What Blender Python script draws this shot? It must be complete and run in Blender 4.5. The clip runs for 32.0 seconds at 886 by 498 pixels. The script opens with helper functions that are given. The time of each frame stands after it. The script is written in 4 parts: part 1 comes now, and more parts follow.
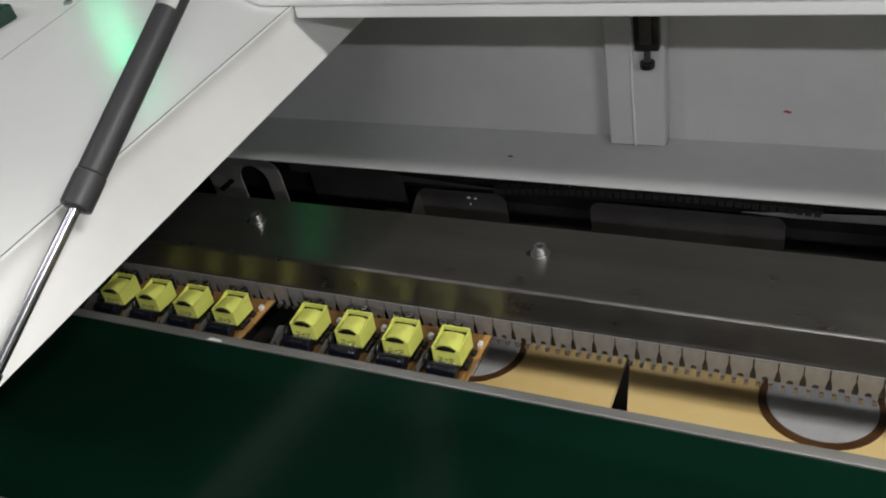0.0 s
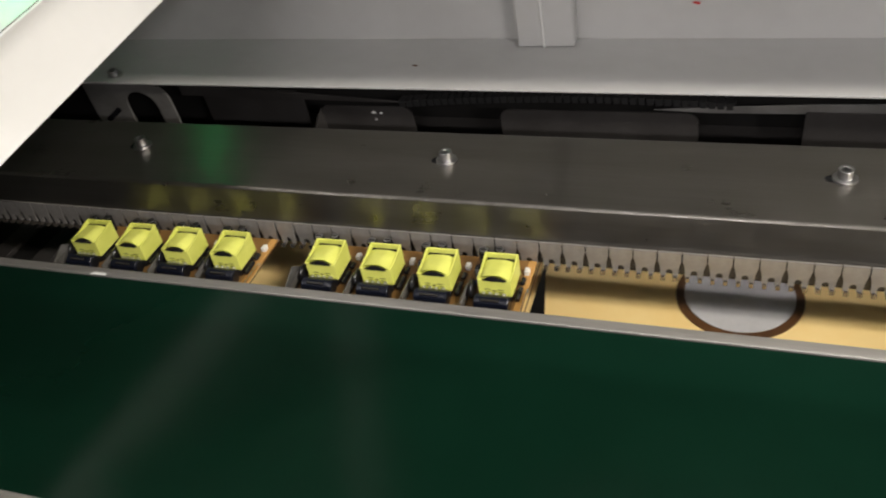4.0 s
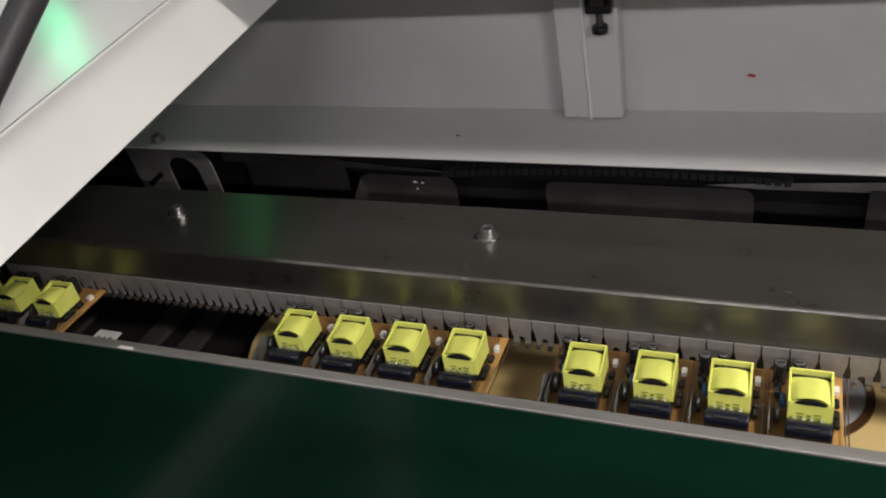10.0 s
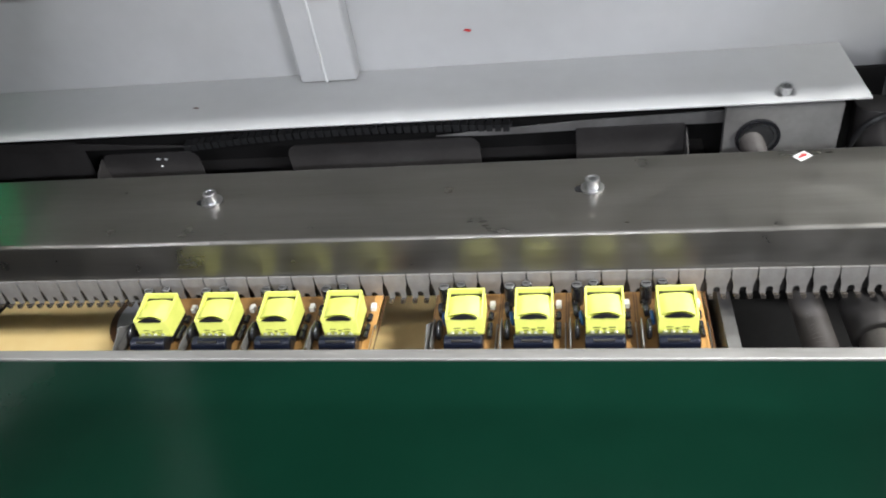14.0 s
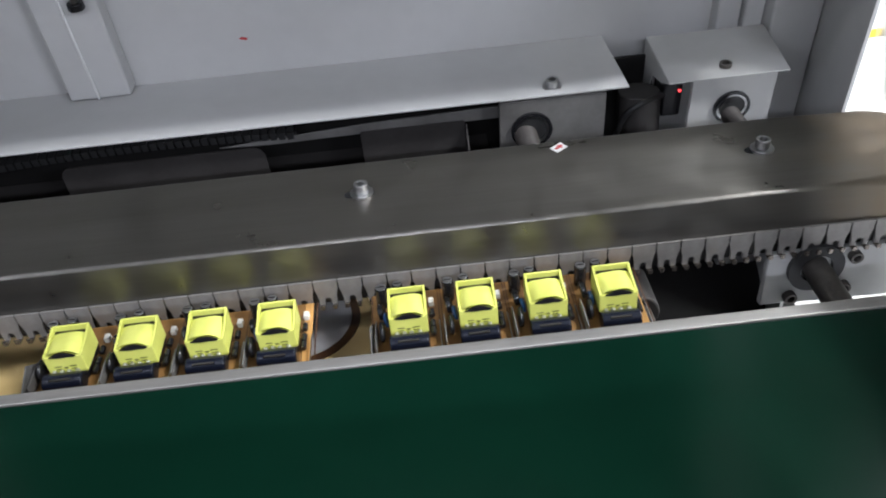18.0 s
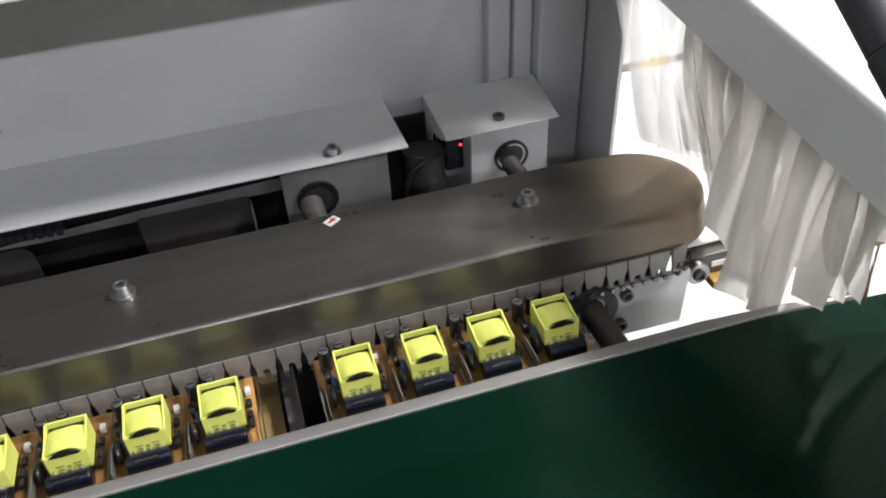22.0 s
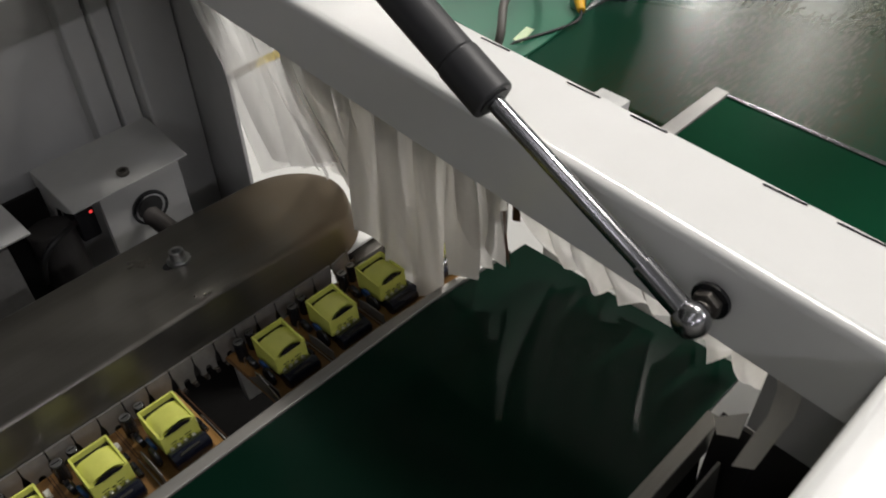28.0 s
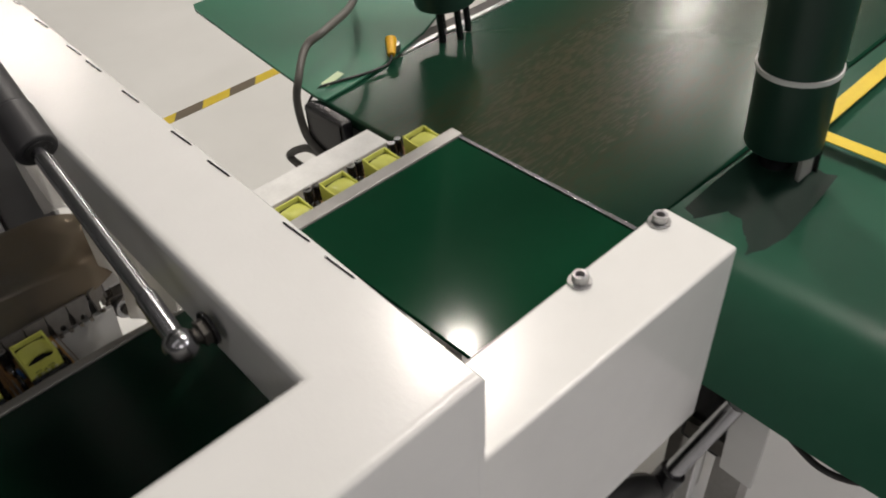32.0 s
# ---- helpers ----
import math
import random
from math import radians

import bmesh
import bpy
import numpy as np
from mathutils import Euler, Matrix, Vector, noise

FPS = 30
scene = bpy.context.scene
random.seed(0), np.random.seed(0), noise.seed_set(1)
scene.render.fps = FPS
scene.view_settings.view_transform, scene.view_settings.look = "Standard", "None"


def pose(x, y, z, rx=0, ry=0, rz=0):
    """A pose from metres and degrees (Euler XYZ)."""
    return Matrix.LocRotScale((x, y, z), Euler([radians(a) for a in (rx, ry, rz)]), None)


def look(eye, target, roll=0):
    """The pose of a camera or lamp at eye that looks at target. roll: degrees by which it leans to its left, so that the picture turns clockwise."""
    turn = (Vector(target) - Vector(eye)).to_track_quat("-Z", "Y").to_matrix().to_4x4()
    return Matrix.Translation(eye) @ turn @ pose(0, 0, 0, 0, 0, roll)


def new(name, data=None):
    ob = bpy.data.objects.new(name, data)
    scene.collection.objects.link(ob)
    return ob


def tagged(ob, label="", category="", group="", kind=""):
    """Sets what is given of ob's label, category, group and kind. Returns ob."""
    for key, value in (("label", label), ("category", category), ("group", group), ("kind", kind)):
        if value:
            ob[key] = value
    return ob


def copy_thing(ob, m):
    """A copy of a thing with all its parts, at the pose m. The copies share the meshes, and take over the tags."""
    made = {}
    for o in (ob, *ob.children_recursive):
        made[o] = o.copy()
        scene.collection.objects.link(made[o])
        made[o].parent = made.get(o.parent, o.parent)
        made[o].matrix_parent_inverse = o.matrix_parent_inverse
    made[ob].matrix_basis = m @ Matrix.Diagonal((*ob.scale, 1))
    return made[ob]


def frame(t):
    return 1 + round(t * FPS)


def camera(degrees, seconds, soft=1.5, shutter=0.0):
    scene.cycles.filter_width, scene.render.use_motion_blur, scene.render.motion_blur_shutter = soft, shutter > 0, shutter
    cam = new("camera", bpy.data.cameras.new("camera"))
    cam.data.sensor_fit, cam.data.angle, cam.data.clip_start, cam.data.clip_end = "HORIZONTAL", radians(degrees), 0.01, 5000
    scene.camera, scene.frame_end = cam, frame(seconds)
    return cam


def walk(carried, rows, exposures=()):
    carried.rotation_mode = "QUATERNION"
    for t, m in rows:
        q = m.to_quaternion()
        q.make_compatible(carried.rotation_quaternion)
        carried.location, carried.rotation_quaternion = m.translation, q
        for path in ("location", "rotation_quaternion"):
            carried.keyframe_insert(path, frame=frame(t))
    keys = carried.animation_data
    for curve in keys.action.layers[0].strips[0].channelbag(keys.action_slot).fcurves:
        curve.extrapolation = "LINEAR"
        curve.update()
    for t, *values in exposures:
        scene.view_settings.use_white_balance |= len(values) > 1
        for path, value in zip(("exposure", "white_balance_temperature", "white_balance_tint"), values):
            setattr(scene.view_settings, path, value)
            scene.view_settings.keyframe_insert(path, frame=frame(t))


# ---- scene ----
cam = camera(56.5, 32.0, soft=1.9, shutter=0.4)
PATH = [
    (0, (0.213, -0.52, 0.463), (-0.591, 0.834, -0.77), -13.3),
    (0.5, (0.211, -0.515, 0.463), (-0.561, 0.873, -0.754), -12.3),
    (1, (0.212, -0.516, 0.461), (-0.529, 0.883, -0.761), -11.8),
    (1.5, (0.209, -0.52, 0.461), (-0.536, 0.862, -0.778), -11.9),
    (2, (0.204, -0.523, 0.452), (-0.556, 0.837, -0.803), -12.4),
    (2.5, (0.197, -0.521, 0.448), (-0.565, 0.809, -0.837), -12.8),
    (3, (0.199, -0.518, 0.435), (-0.562, 0.779, -0.883), -13.8),
    (3.5, (0.202, -0.509, 0.424), (-0.512, 0.769, -0.938), -14.4),
    (4, (0.218, -0.499, 0.416), (-0.412, 0.808, -0.96), -13.6),
    (4.5, (0.231, -0.494, 0.418), (-0.324, 0.843, -0.962), -12.4),
    (6.5, (0.234, -0.498, 0.421), (-0.298, 0.893, -0.914), -10.8),
    (7, (0.219, -0.498, 0.419), (-0.403, 0.888, -0.882), -10.6),
    (7.5, (0.204, -0.486, 0.41), (-0.649, 0.828, -0.834), -13.8),
    (8, (0.192, -0.465, 0.406), (-0.796, 0.8, -0.788), -16.4),
    (8.5, (0.194, -0.462, 0.41), (-0.804, 0.809, -0.768), -17.1),
    (9, (0.196, -0.466, 0.413), (-0.741, 0.841, -0.776), -16.2),
    (9.5, (0.2, -0.463, 0.408), (-0.629, 0.884, -0.817), -15.0),
    (10, (0.208, -0.467, 0.407), (-0.528, 0.906, -0.847), -14.0),
    (10.5, (0.218, -0.468, 0.408), (-0.463, 0.916, -0.866), -13.8),
    (11, (0.236, -0.471, 0.403), (-0.386, 0.919, -0.894), -14.2),
    (11.5, (0.254, -0.47, 0.398), (-0.291, 0.926, -0.926), -14.0),
    (12, (0.258, -0.472, 0.399), (-0.233, 0.935, -0.934), -13.1),
    (12.5, (0.261, -0.472, 0.401), (-0.19, 0.952, -0.93), -11.9),
    (13, (0.267, -0.473, 0.396), (-0.149, 0.964, -0.931), -11.1),
    (13.5, (0.278, -0.479, 0.394), (-0.101, 0.955, -0.948), -10.6),
    (15.5, (0.329, -0.481, 0.392), (0.162, 0.953, -0.992), -9.8),
    (16, (0.339, -0.476, 0.39), (0.231, 0.953, -1.005), -9.3),
    (16.5, (0.356, -0.467, 0.39), (0.334, 0.958, -1.014), -8.7),
    (17, (0.368, -0.461, 0.388), (0.429, 0.956, -1.022), -7.3),
    (17.5, (0.36, -0.468, 0.393), (0.427, 0.955, -1.011), -5.9),
    (18, (0.349, -0.474, 0.392), (0.37, 0.959, -1.004), -5.8),
    (18.5, (0.35, -0.472, 0.393), (0.358, 0.957, -1.007), -6.4),
    (19, (0.371, -0.467, 0.388), (0.462, 0.954, -1.016), -5.8),
    (19.5, (0.388, -0.463, 0.382), (0.589, 0.946, -1.024), -4.2),
    (20, (0.394, -0.464, 0.385), (0.656, 0.941, -1.013), -3.2),
    (20.5, (0.397, -0.461, 0.39), (0.693, 0.958, -0.988), -3.1),
    (21, (0.402, -0.46, 0.391), (0.719, 0.979, -0.961), -3.5),
    (21.5, (0.407, -0.455, 0.398), (0.752, 0.984, -0.948), -3.4),
    (22, (0.41, -0.458, 0.397), (0.792, 0.977, -0.943), -3.1),
    (22.5, (0.416, -0.459, 0.394), (0.883, 0.935, -0.962), -3.4),
    (23, (0.393, -0.451, 0.4), (1.07, 0.818, -0.99), -3.7),
    (23.5, (0.391, -0.452, 0.402), (1.256, 0.679, -1.002), -3.9),
    (24, (0.405, -0.457, 0.407), (1.354, 0.62, -0.985), -3.9),
    (24.5, (0.418, -0.455, 0.411), (1.417, 0.586, -0.974), -3.1),
    (25, (0.412, -0.451, 0.407), (1.421, 0.589, -0.972), -1.7),
    (25.5, (0.411, -0.447, 0.407), (1.401, 0.603, -0.977), -1.9),
    (27.5, (0.431, -0.456, 0.41), (1.441, 0.572, -0.976), -3.1),
    (28, (0.438, -0.445, 0.415), (1.446, 0.594, -0.965), -1.3),
    (28.5, (0.445, -0.425, 0.421), (1.448, 0.638, -0.944), -0.1),
    (29, (0.447, -0.44, 0.425), (1.455, 0.643, -0.921), -1.5),
    (29.5, (0.455, -0.454, 0.428), (1.522, 0.604, -0.892), -2.1),
    (30, (0.4618, -0.47, 0.4324), (1.4627, 0.4428, -0.7069), -2.15),
    (30.5, (0.476, -0.4835, 0.4279), (1.4982, 0.4068, -0.7102), -2.59),
    (31, (0.5032, -0.4995, 0.4269), (1.5235, 0.3782, -0.7227), -1.90),
    (31.5, (0.563, -0.5484, 0.4258), (1.5256, 0.3813, -0.7326), -1.84),
    (32, (0.5798, -0.6245, 0.4346), (1.4802, 0.3555, -0.7324), -2.93),
]
walk(cam, [(t, look(eye, target, roll)) for t, eye, target, roll in PATH],
     exposures=[(0.0, -1.5, 6250, 7), (2.5, -1.6, 6350, 8), (3.0, -1.2, 6700, 7), (4.0, -1.0, 6800, 9), (7.0, -0.95, 6600, 8), (8.0, -1.35, 6500, 8), (10.0, -1.4, 6550, 10), (12.0, -0.3, 6000, 9), (13.0, -0.25, 5950, 8),
                (16.0, -0.1, 5900, 5), (17.0, -0.92, 5800, 8), (18.0, -0.95, 5750, 9), (19.0, -0.95, 5750, 8), (20.0, -0.85, 5950, 9), (22.0, -1.15, 6050, 10), (23.0, -1.15, 6100, 10), (24.0, -2.15, 6000, 11), (25.0, -2.35, 6350, 9),
                (28.0, -2.4, 6400, 9), (29.0, -2.55, 6450, 9), (30.0, -2.9, 6550, 10), (31.0, -2.75, 6550, 10), (32.0, -2.65, 6700, 10.5)])

# ---- world and lights ----
world = bpy.data.worlds.new("hall_air")
scene.world = world
world.use_nodes = True
world.node_tree.nodes["Background"].inputs[0].default_value = (0.9, 0.95, 1.0, 1)
world.node_tree.nodes["Background"].inputs[1].default_value = 0.045


def hall_light(x, y, z, sx, sy, watts, colour=(1.0, 0.98, 0.95), turn=0.0):
    data = bpy.data.lights.new("hall_light", "AREA")
    data.shape, data.size, data.size_y, data.energy, data.color = "RECTANGLE", sx, sy, watts, colour
    ob = new("hall_light", data)
    ob.location = (x, y, z)
    ob.rotation_euler = (0, 0, turn)
    return ob


TUBE = (1.0, 0.96, 1.0)
WARM = (1.0, 0.94, 0.88)
for lx, watts in ((-2.2, 66), (0.2, 78), (2.6, 200)):
    hall_light(lx, -2.6, 1.93, 1.2, 0.10, watts, TUBE)
for lx in (-1.5, -0.05):
    hall_light(lx, -0.72, 1.93, 1.2, 0.2, 18 if lx < -1 else 7, TUBE)
for lx, watts in ((-1.4, 30), (3.7, 150)):
    hall_light(lx, 3.1, 1.93, 1.2, 0.25, watts, WARM)
hall_light(1.5, 3.9, 1.93, 1.2, 0.25, 190, WARM)
# lamps over the belt line
hall_light(1.93, 0.80, 1.93, 0.32, 0.10, 140, WARM, 0.6)
hall_light(1.95, -0.6, 1.93, 0.8, 0.2, 185, WARM)
hall_light(5.05, 1.84, 1.93, 0.9, 0.16, 150, WARM, 0.6)
hall_light(4.85, 1.1, 1.93, 1.2, 0.2, 110, WARM, 0.3)

# ---- materials ----


def material(name, colour, rough=0.5, metal=0.0, colour2=None, scale=20.0, bump=0.0, bump_scale=None, stretch=(1, 1, 1), coat=0.0, rough2=None, detail=6):
    """A two-scale noise material in object space."""
    m = bpy.data.materials.new(name)
    m.use_nodes = True
    nt = m.node_tree
    b = nt.nodes["Principled BSDF"]
    b.inputs["Metallic"].default_value = metal
    b.inputs["Roughness"].default_value = rough
    b.inputs["Coat Weight"].default_value = coat
    c2 = colour2 or tuple(v * 0.82 for v in colour)
    tc = nt.nodes.new("ShaderNodeTexCoord")
    mp = nt.nodes.new("ShaderNodeMapping")
    mp.inputs["Scale"].default_value = stretch
    nt.links.new(tc.outputs["Object"], mp.inputs["Vector"])
    n1 = nt.nodes.new("ShaderNodeTexNoise")
    n1.inputs["Scale"].default_value = scale
    n1.inputs["Detail"].default_value = detail
    n2 = nt.nodes.new("ShaderNodeTexNoise")
    n2.inputs["Scale"].default_value = scale * 9
    n2.inputs["Detail"].default_value = min(3, detail)
    for n in (n1, n2):
        nt.links.new(mp.outputs[0], n.inputs["Vector"])
    mixf = nt.nodes.new("ShaderNodeMath")
    mixf.operation = "MULTIPLY_ADD"
    mixf.inputs[1].default_value = 0.35
    nt.links.new(n2.outputs[0], mixf.inputs[0])
    nt.links.new(n1.outputs[0], mixf.inputs[2])
    ramp = nt.nodes.new("ShaderNodeValToRGB")
    ramp.color_ramp.elements[0].position, ramp.color_ramp.elements[1].position = 0.42, 0.9
    ramp.color_ramp.elements[0].color, ramp.color_ramp.elements[1].color = (*c2, 1), (*colour, 1)
    nt.links.new(mixf.outputs[0], ramp.inputs[0])
    nt.links.new(ramp.outputs[0], b.inputs["Base Color"])
    if rough2 is not None:
        rr = nt.nodes.new("ShaderNodeMapRange")
        rr.inputs[1].default_value, rr.inputs[2].default_value = 0.4, 0.9
        rr.inputs[3].default_value, rr.inputs[4].default_value = rough, rough2
        nt.links.new(mixf.outputs[0], rr.inputs[0])
        nt.links.new(rr.outputs[0], b.inputs["Roughness"])
    if bump:
        n3 = nt.nodes.new("ShaderNodeTexNoise")
        n3.inputs["Scale"].default_value = bump_scale or scale * 6
        n3.inputs["Detail"].default_value = 4
        nt.links.new(mp.outputs[0], n3.inputs["Vector"])
        bp = nt.nodes.new("ShaderNodeBump")
        bp.inputs["Strength"].default_value = bump
        bp.inputs["Distance"].default_value = 0.002
        nt.links.new(n3.outputs[0], bp.inputs["Height"])
        nt.links.new(bp.outputs[0], b.inputs["Normal"])
    return m


M_PAINT = material("white_powder_coat", (0.82, 0.82, 0.80), 0.15, colour2=(0.77, 0.77, 0.75), scale=6, bump=0.05, bump_scale=330, rough2=0.22)
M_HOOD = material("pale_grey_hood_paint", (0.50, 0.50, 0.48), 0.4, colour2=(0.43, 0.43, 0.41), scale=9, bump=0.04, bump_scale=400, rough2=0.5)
M_INNERGREY = material("interior_grey", (0.54, 0.54, 0.53), 0.5, colour2=(0.47, 0.47, 0.46), scale=5, bump=0.05, bump_scale=400)
M_STEEL = material("brushed_stainless", (0.228, 0.219, 0.20), 0.29, 0.95, (0.185, 0.174, 0.154), scale=5, stretch=(0.5, 7, 7), rough2=0.35, detail=3)
# brushed along the rail: the gloss spreads across the brushing
brushed = M_STEEL.node_tree.nodes.new("ShaderNodeTangent")
brushed.direction_type, brushed.axis = "RADIAL", "X"
M_STEEL.node_tree.nodes["Principled BSDF"].inputs["Anisotropic"].default_value = 0.58
M_STEEL.node_tree.links.new(brushed.outputs[0], M_STEEL.node_tree.nodes["Principled BSDF"].inputs["Tangent"])


def heat_tint(m):
    """Brown annealing colours and dull smudges towards the welded end of the cover."""
    nt = m.node_tree
    b = nt.nodes["Principled BSDF"]
    base = b.inputs["Base Color"].links[0].from_socket
    rough = b.inputs["Roughness"].links[0].from_socket
    tc, sep = nt.nodes.new("ShaderNodeTexCoord"), nt.nodes.new("ShaderNodeSeparateXYZ")
    nt.links.new(tc.outputs["Object"], sep.inputs[0])
    cloud = nt.nodes.new("ShaderNodeTexNoise")
    cloud.inputs["Scale"].default_value = 34
    cloud.inputs["Detail"].default_value = 5
    nt.links.new(tc.outputs["Object"], cloud.inputs["Vector"])
    at = nt.nodes.new("ShaderNodeMath")
    at.operation, at.inputs[1].default_value = "MULTIPLY_ADD", 0.09
    nt.links.new(cloud.outputs[0], at.inputs[0])
    nt.links.new(sep.outputs[0], at.inputs[2])
    zone = nt.nodes.new("ShaderNodeMapRange")
    zone.interpolation_type = "SMOOTHSTEP"
    zone.inputs[1].default_value, zone.inputs[2].default_value = 0.655, 0.745
    zone.inputs[3].default_value, zone.inputs[4].default_value = 0.0, 0.8
    nt.links.new(at.outputs[0], zone.inputs[0])
    tint = nt.nodes.new("ShaderNodeMixRGB")
    tint.inputs[2].default_value = (0.27, 0.215, 0.15, 1)
    nt.links.new(zone.outputs[0], tint.inputs[0])
    nt.links.new(base, tint.inputs[1])
    nt.links.new(tint.outputs[0], b.inputs["Base Color"])
    dull = nt.nodes.new("ShaderNodeMath")
    dull.operation, dull.inputs[1].default_value = "MULTIPLY_ADD", 0.10
    nt.links.new(zone.outputs[0], dull.inputs[0])
    nt.links.new(rough, dull.inputs[2])
    # wiped smudges all along
    wipe = nt.nodes.new("ShaderNodeMath")
    wipe.operation, wipe.inputs[1].default_value = "MULTIPLY_ADD", 0.26
    nt.links.new(cloud.outputs[0], wipe.inputs[0])
    lower = nt.nodes.new("ShaderNodeMath")
    lower.operation, lower.inputs[1].default_value = "SUBTRACT", 0.13
    nt.links.new(dull.outputs[0], lower.inputs[0])
    nt.links.new(lower.outputs[0], wipe.inputs[2])
    nt.links.new(wipe.outputs[0], b.inputs["Roughness"])


heat_tint(M_STEEL)
M_RAIL = material("dull_rail_metal", (0.35, 0.34, 0.32), 0.38, 0.6, (0.25, 0.24, 0.222), scale=14, stretch=(0.5, 6, 6), rough2=0.5)
M_GLASS = material("dark_tinted_glass", (0.03, 0.032, 0.03), 0.08, colour2=(0.026, 0.028, 0.026), scale=3)
M_SHELF = material("deep_green_laminate", (0.005, 0.046, 0.021), 0.08, colour2=(0.004, 0.038, 0.017), scale=5, rough2=0.12)
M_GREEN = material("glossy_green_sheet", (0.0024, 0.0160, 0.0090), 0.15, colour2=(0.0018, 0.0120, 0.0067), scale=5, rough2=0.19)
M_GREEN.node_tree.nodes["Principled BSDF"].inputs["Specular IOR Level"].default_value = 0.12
M_SHELF.node_tree.nodes["Principled BSDF"].inputs["Specular IOR Level"].default_value = 0.16
# near-black for the pit linings, webs, guide bar and heater body
M_DARK = material("near_black", (0.011, 0.0105, 0.010), 0.7, colour2=(0.006, 0.0055, 0.005), scale=10)
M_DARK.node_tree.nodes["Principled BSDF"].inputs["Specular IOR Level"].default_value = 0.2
M_AMBER = material("amber_flux_stained_steel", (0.91, 0.71, 0.34), 0.4, colour2=(0.84, 0.59, 0.23), scale=8, rough2=0.55)
M_DISC = material("dull_solder", (0.62, 0.62, 0.63), 0.45, 0.2, colour2=(0.5, 0.5, 0.51), scale=30)
M_YELLOW = material("yellow_tape", (0.70, 0.72, 0.165), 0.35, colour2=(0.60, 0.63, 0.115), scale=60)
M_BLACK = material("black_plastic", (0.013, 0.013, 0.015), 0.25, colour2=(0.01, 0.01, 0.011), scale=60)
M_PCB = material("phenolic_board", (0.28, 0.15, 0.045), 0.42, colour2=(0.18, 0.09, 0.028), scale=40)
M_CHROME = material("chromed_rod", (0.40, 0.40, 0.42), 0.22, 1.0, colour2=(0.34, 0.34, 0.35), scale=30)
M_FLOOR = material("grey_epoxy_floor", (0.80, 0.80, 0.78), 0.25, colour2=(0.74, 0.74, 0.72), scale=1.5, rough2=0.4)
M_STRIP = material("translucent_strip", (0.75, 0.73, 0.68), 0.4, colour2=(0.68, 0.66, 0.6), scale=12)
M_CEILING = material("dim_ceiling_sheeting", (0.20, 0.205, 0.20), 0.6, scale=1.0)
M_HALL = material("hall_wall_paint", (0.27, 0.275, 0.27), 0.6, scale=1.0)

M_FINGER = material("satin_titanium", (0.33, 0.318, 0.298), 0.4, 0.5, (0.25, 0.235, 0.22), scale=120, rough2=0.5)
M_TIP = material("flux_stained_tip", (0.30, 0.27, 0.24), 0.25, 0.8, (0.10, 0.08, 0.06), scale=300)
M_TEAL = material("blue_ceramic", (0.016, 0.06, 0.18), 0.3, scale=200)
M_NAVY = material("navy_sleeve", (0.009, 0.011, 0.022), 0.22, colour2=(0.006, 0.008, 0.016), scale=120)
M_ALU = material("bare_aluminium", (0.72, 0.72, 0.72), 0.3, 0.9, (0.6, 0.6, 0.6), scale=60)
M_SILVER = material("tinned_metal", (0.5, 0.5, 0.5), 0.3, 1.0, (0.36, 0.36, 0.36), scale=200)
M_WHITEPL = material("white_plastic", (0.8, 0.8, 0.78), 0.4, scale=50)
M_COPPER = material("board_edge", (0.55, 0.30, 0.09), 0.5, colour2=(0.42, 0.22, 0.06), scale=60)
M_PLATE = material("dull_zinc_plate", (0.5, 0.49, 0.47), 0.45, 0.5, (0.38, 0.37, 0.35), scale=25, rough2=0.6)
# dull grey; on the plates under the ledge it also holds the ledge's shade
M_DULL = material("dull_and_shaded_grey", (0.24, 0.235, 0.225), 0.45, 0.4, (0.15, 0.145, 0.135), scale=20, rough2=0.6)
M_FLAP = material("sooty_sheet_metal", (0.06, 0.056, 0.053), 0.5, 0.4, (0.036, 0.033, 0.031), scale=18, rough2=0.65)
M_THREAD = material("brown_greasy_thread", (0.06, 0.054, 0.049), 0.6, 0.2, (0.04, 0.033, 0.028), scale=60)
M_CYLINDER = material("worn_black_enamel", (0.036, 0.036, 0.038), 0.42, colour2=(0.028, 0.028, 0.03), scale=30, rough2=0.5)
M_RUBBER = material("black_rubber", (0.02, 0.02, 0.02), 0.5, scale=80, bump=0.2, bump_scale=600)
M_BURNT = material("burnt_flux", (0.13, 0.06, 0.02), 0.4, colour2=(0.05, 0.023, 0.011), scale=50)
M_TAPE = material("yellow_floor_tape", (0.75, 0.56, 0.05), 0.4, colour2=(0.62, 0.46, 0.04), scale=20)
M_TAPEDK = material("dark_floor_tape", (0.16, 0.13, 0.09), 0.5, scale=20)
M_CABLE = material("grey_cable", (0.13, 0.125, 0.11), 0.45, scale=60)
M_ORANGE = material("ochre_strip", (0.50, 0.30, 0.08), 0.5, scale=40)
M_RED = material("red_ink", (0.5, 0.03, 0.03), 0.5, scale=200)
M_ROLL = material("dark_green_wrap", (0.008, 0.04, 0.025), 0.45, colour2=(0.006, 0.03, 0.02), scale=20, bump=0.1)
M_MAT = material("green_rubber_mat", (0.034, 0.165, 0.098), 0.34, colour2=(0.025, 0.13, 0.076), scale=6, rough2=0.48, bump=0.05, bump_scale=60)
M_PLUG = material("yellow_plug", (0.8, 0.45, 0.03), 0.4, scale=80)
M_LABELTAPE = material("pale_label_tape", (0.65, 0.78, 0.5), 0.5, scale=80)
M_INK = material("dark_print", (0.10, 0.11, 0.02), 0.5, scale=200)
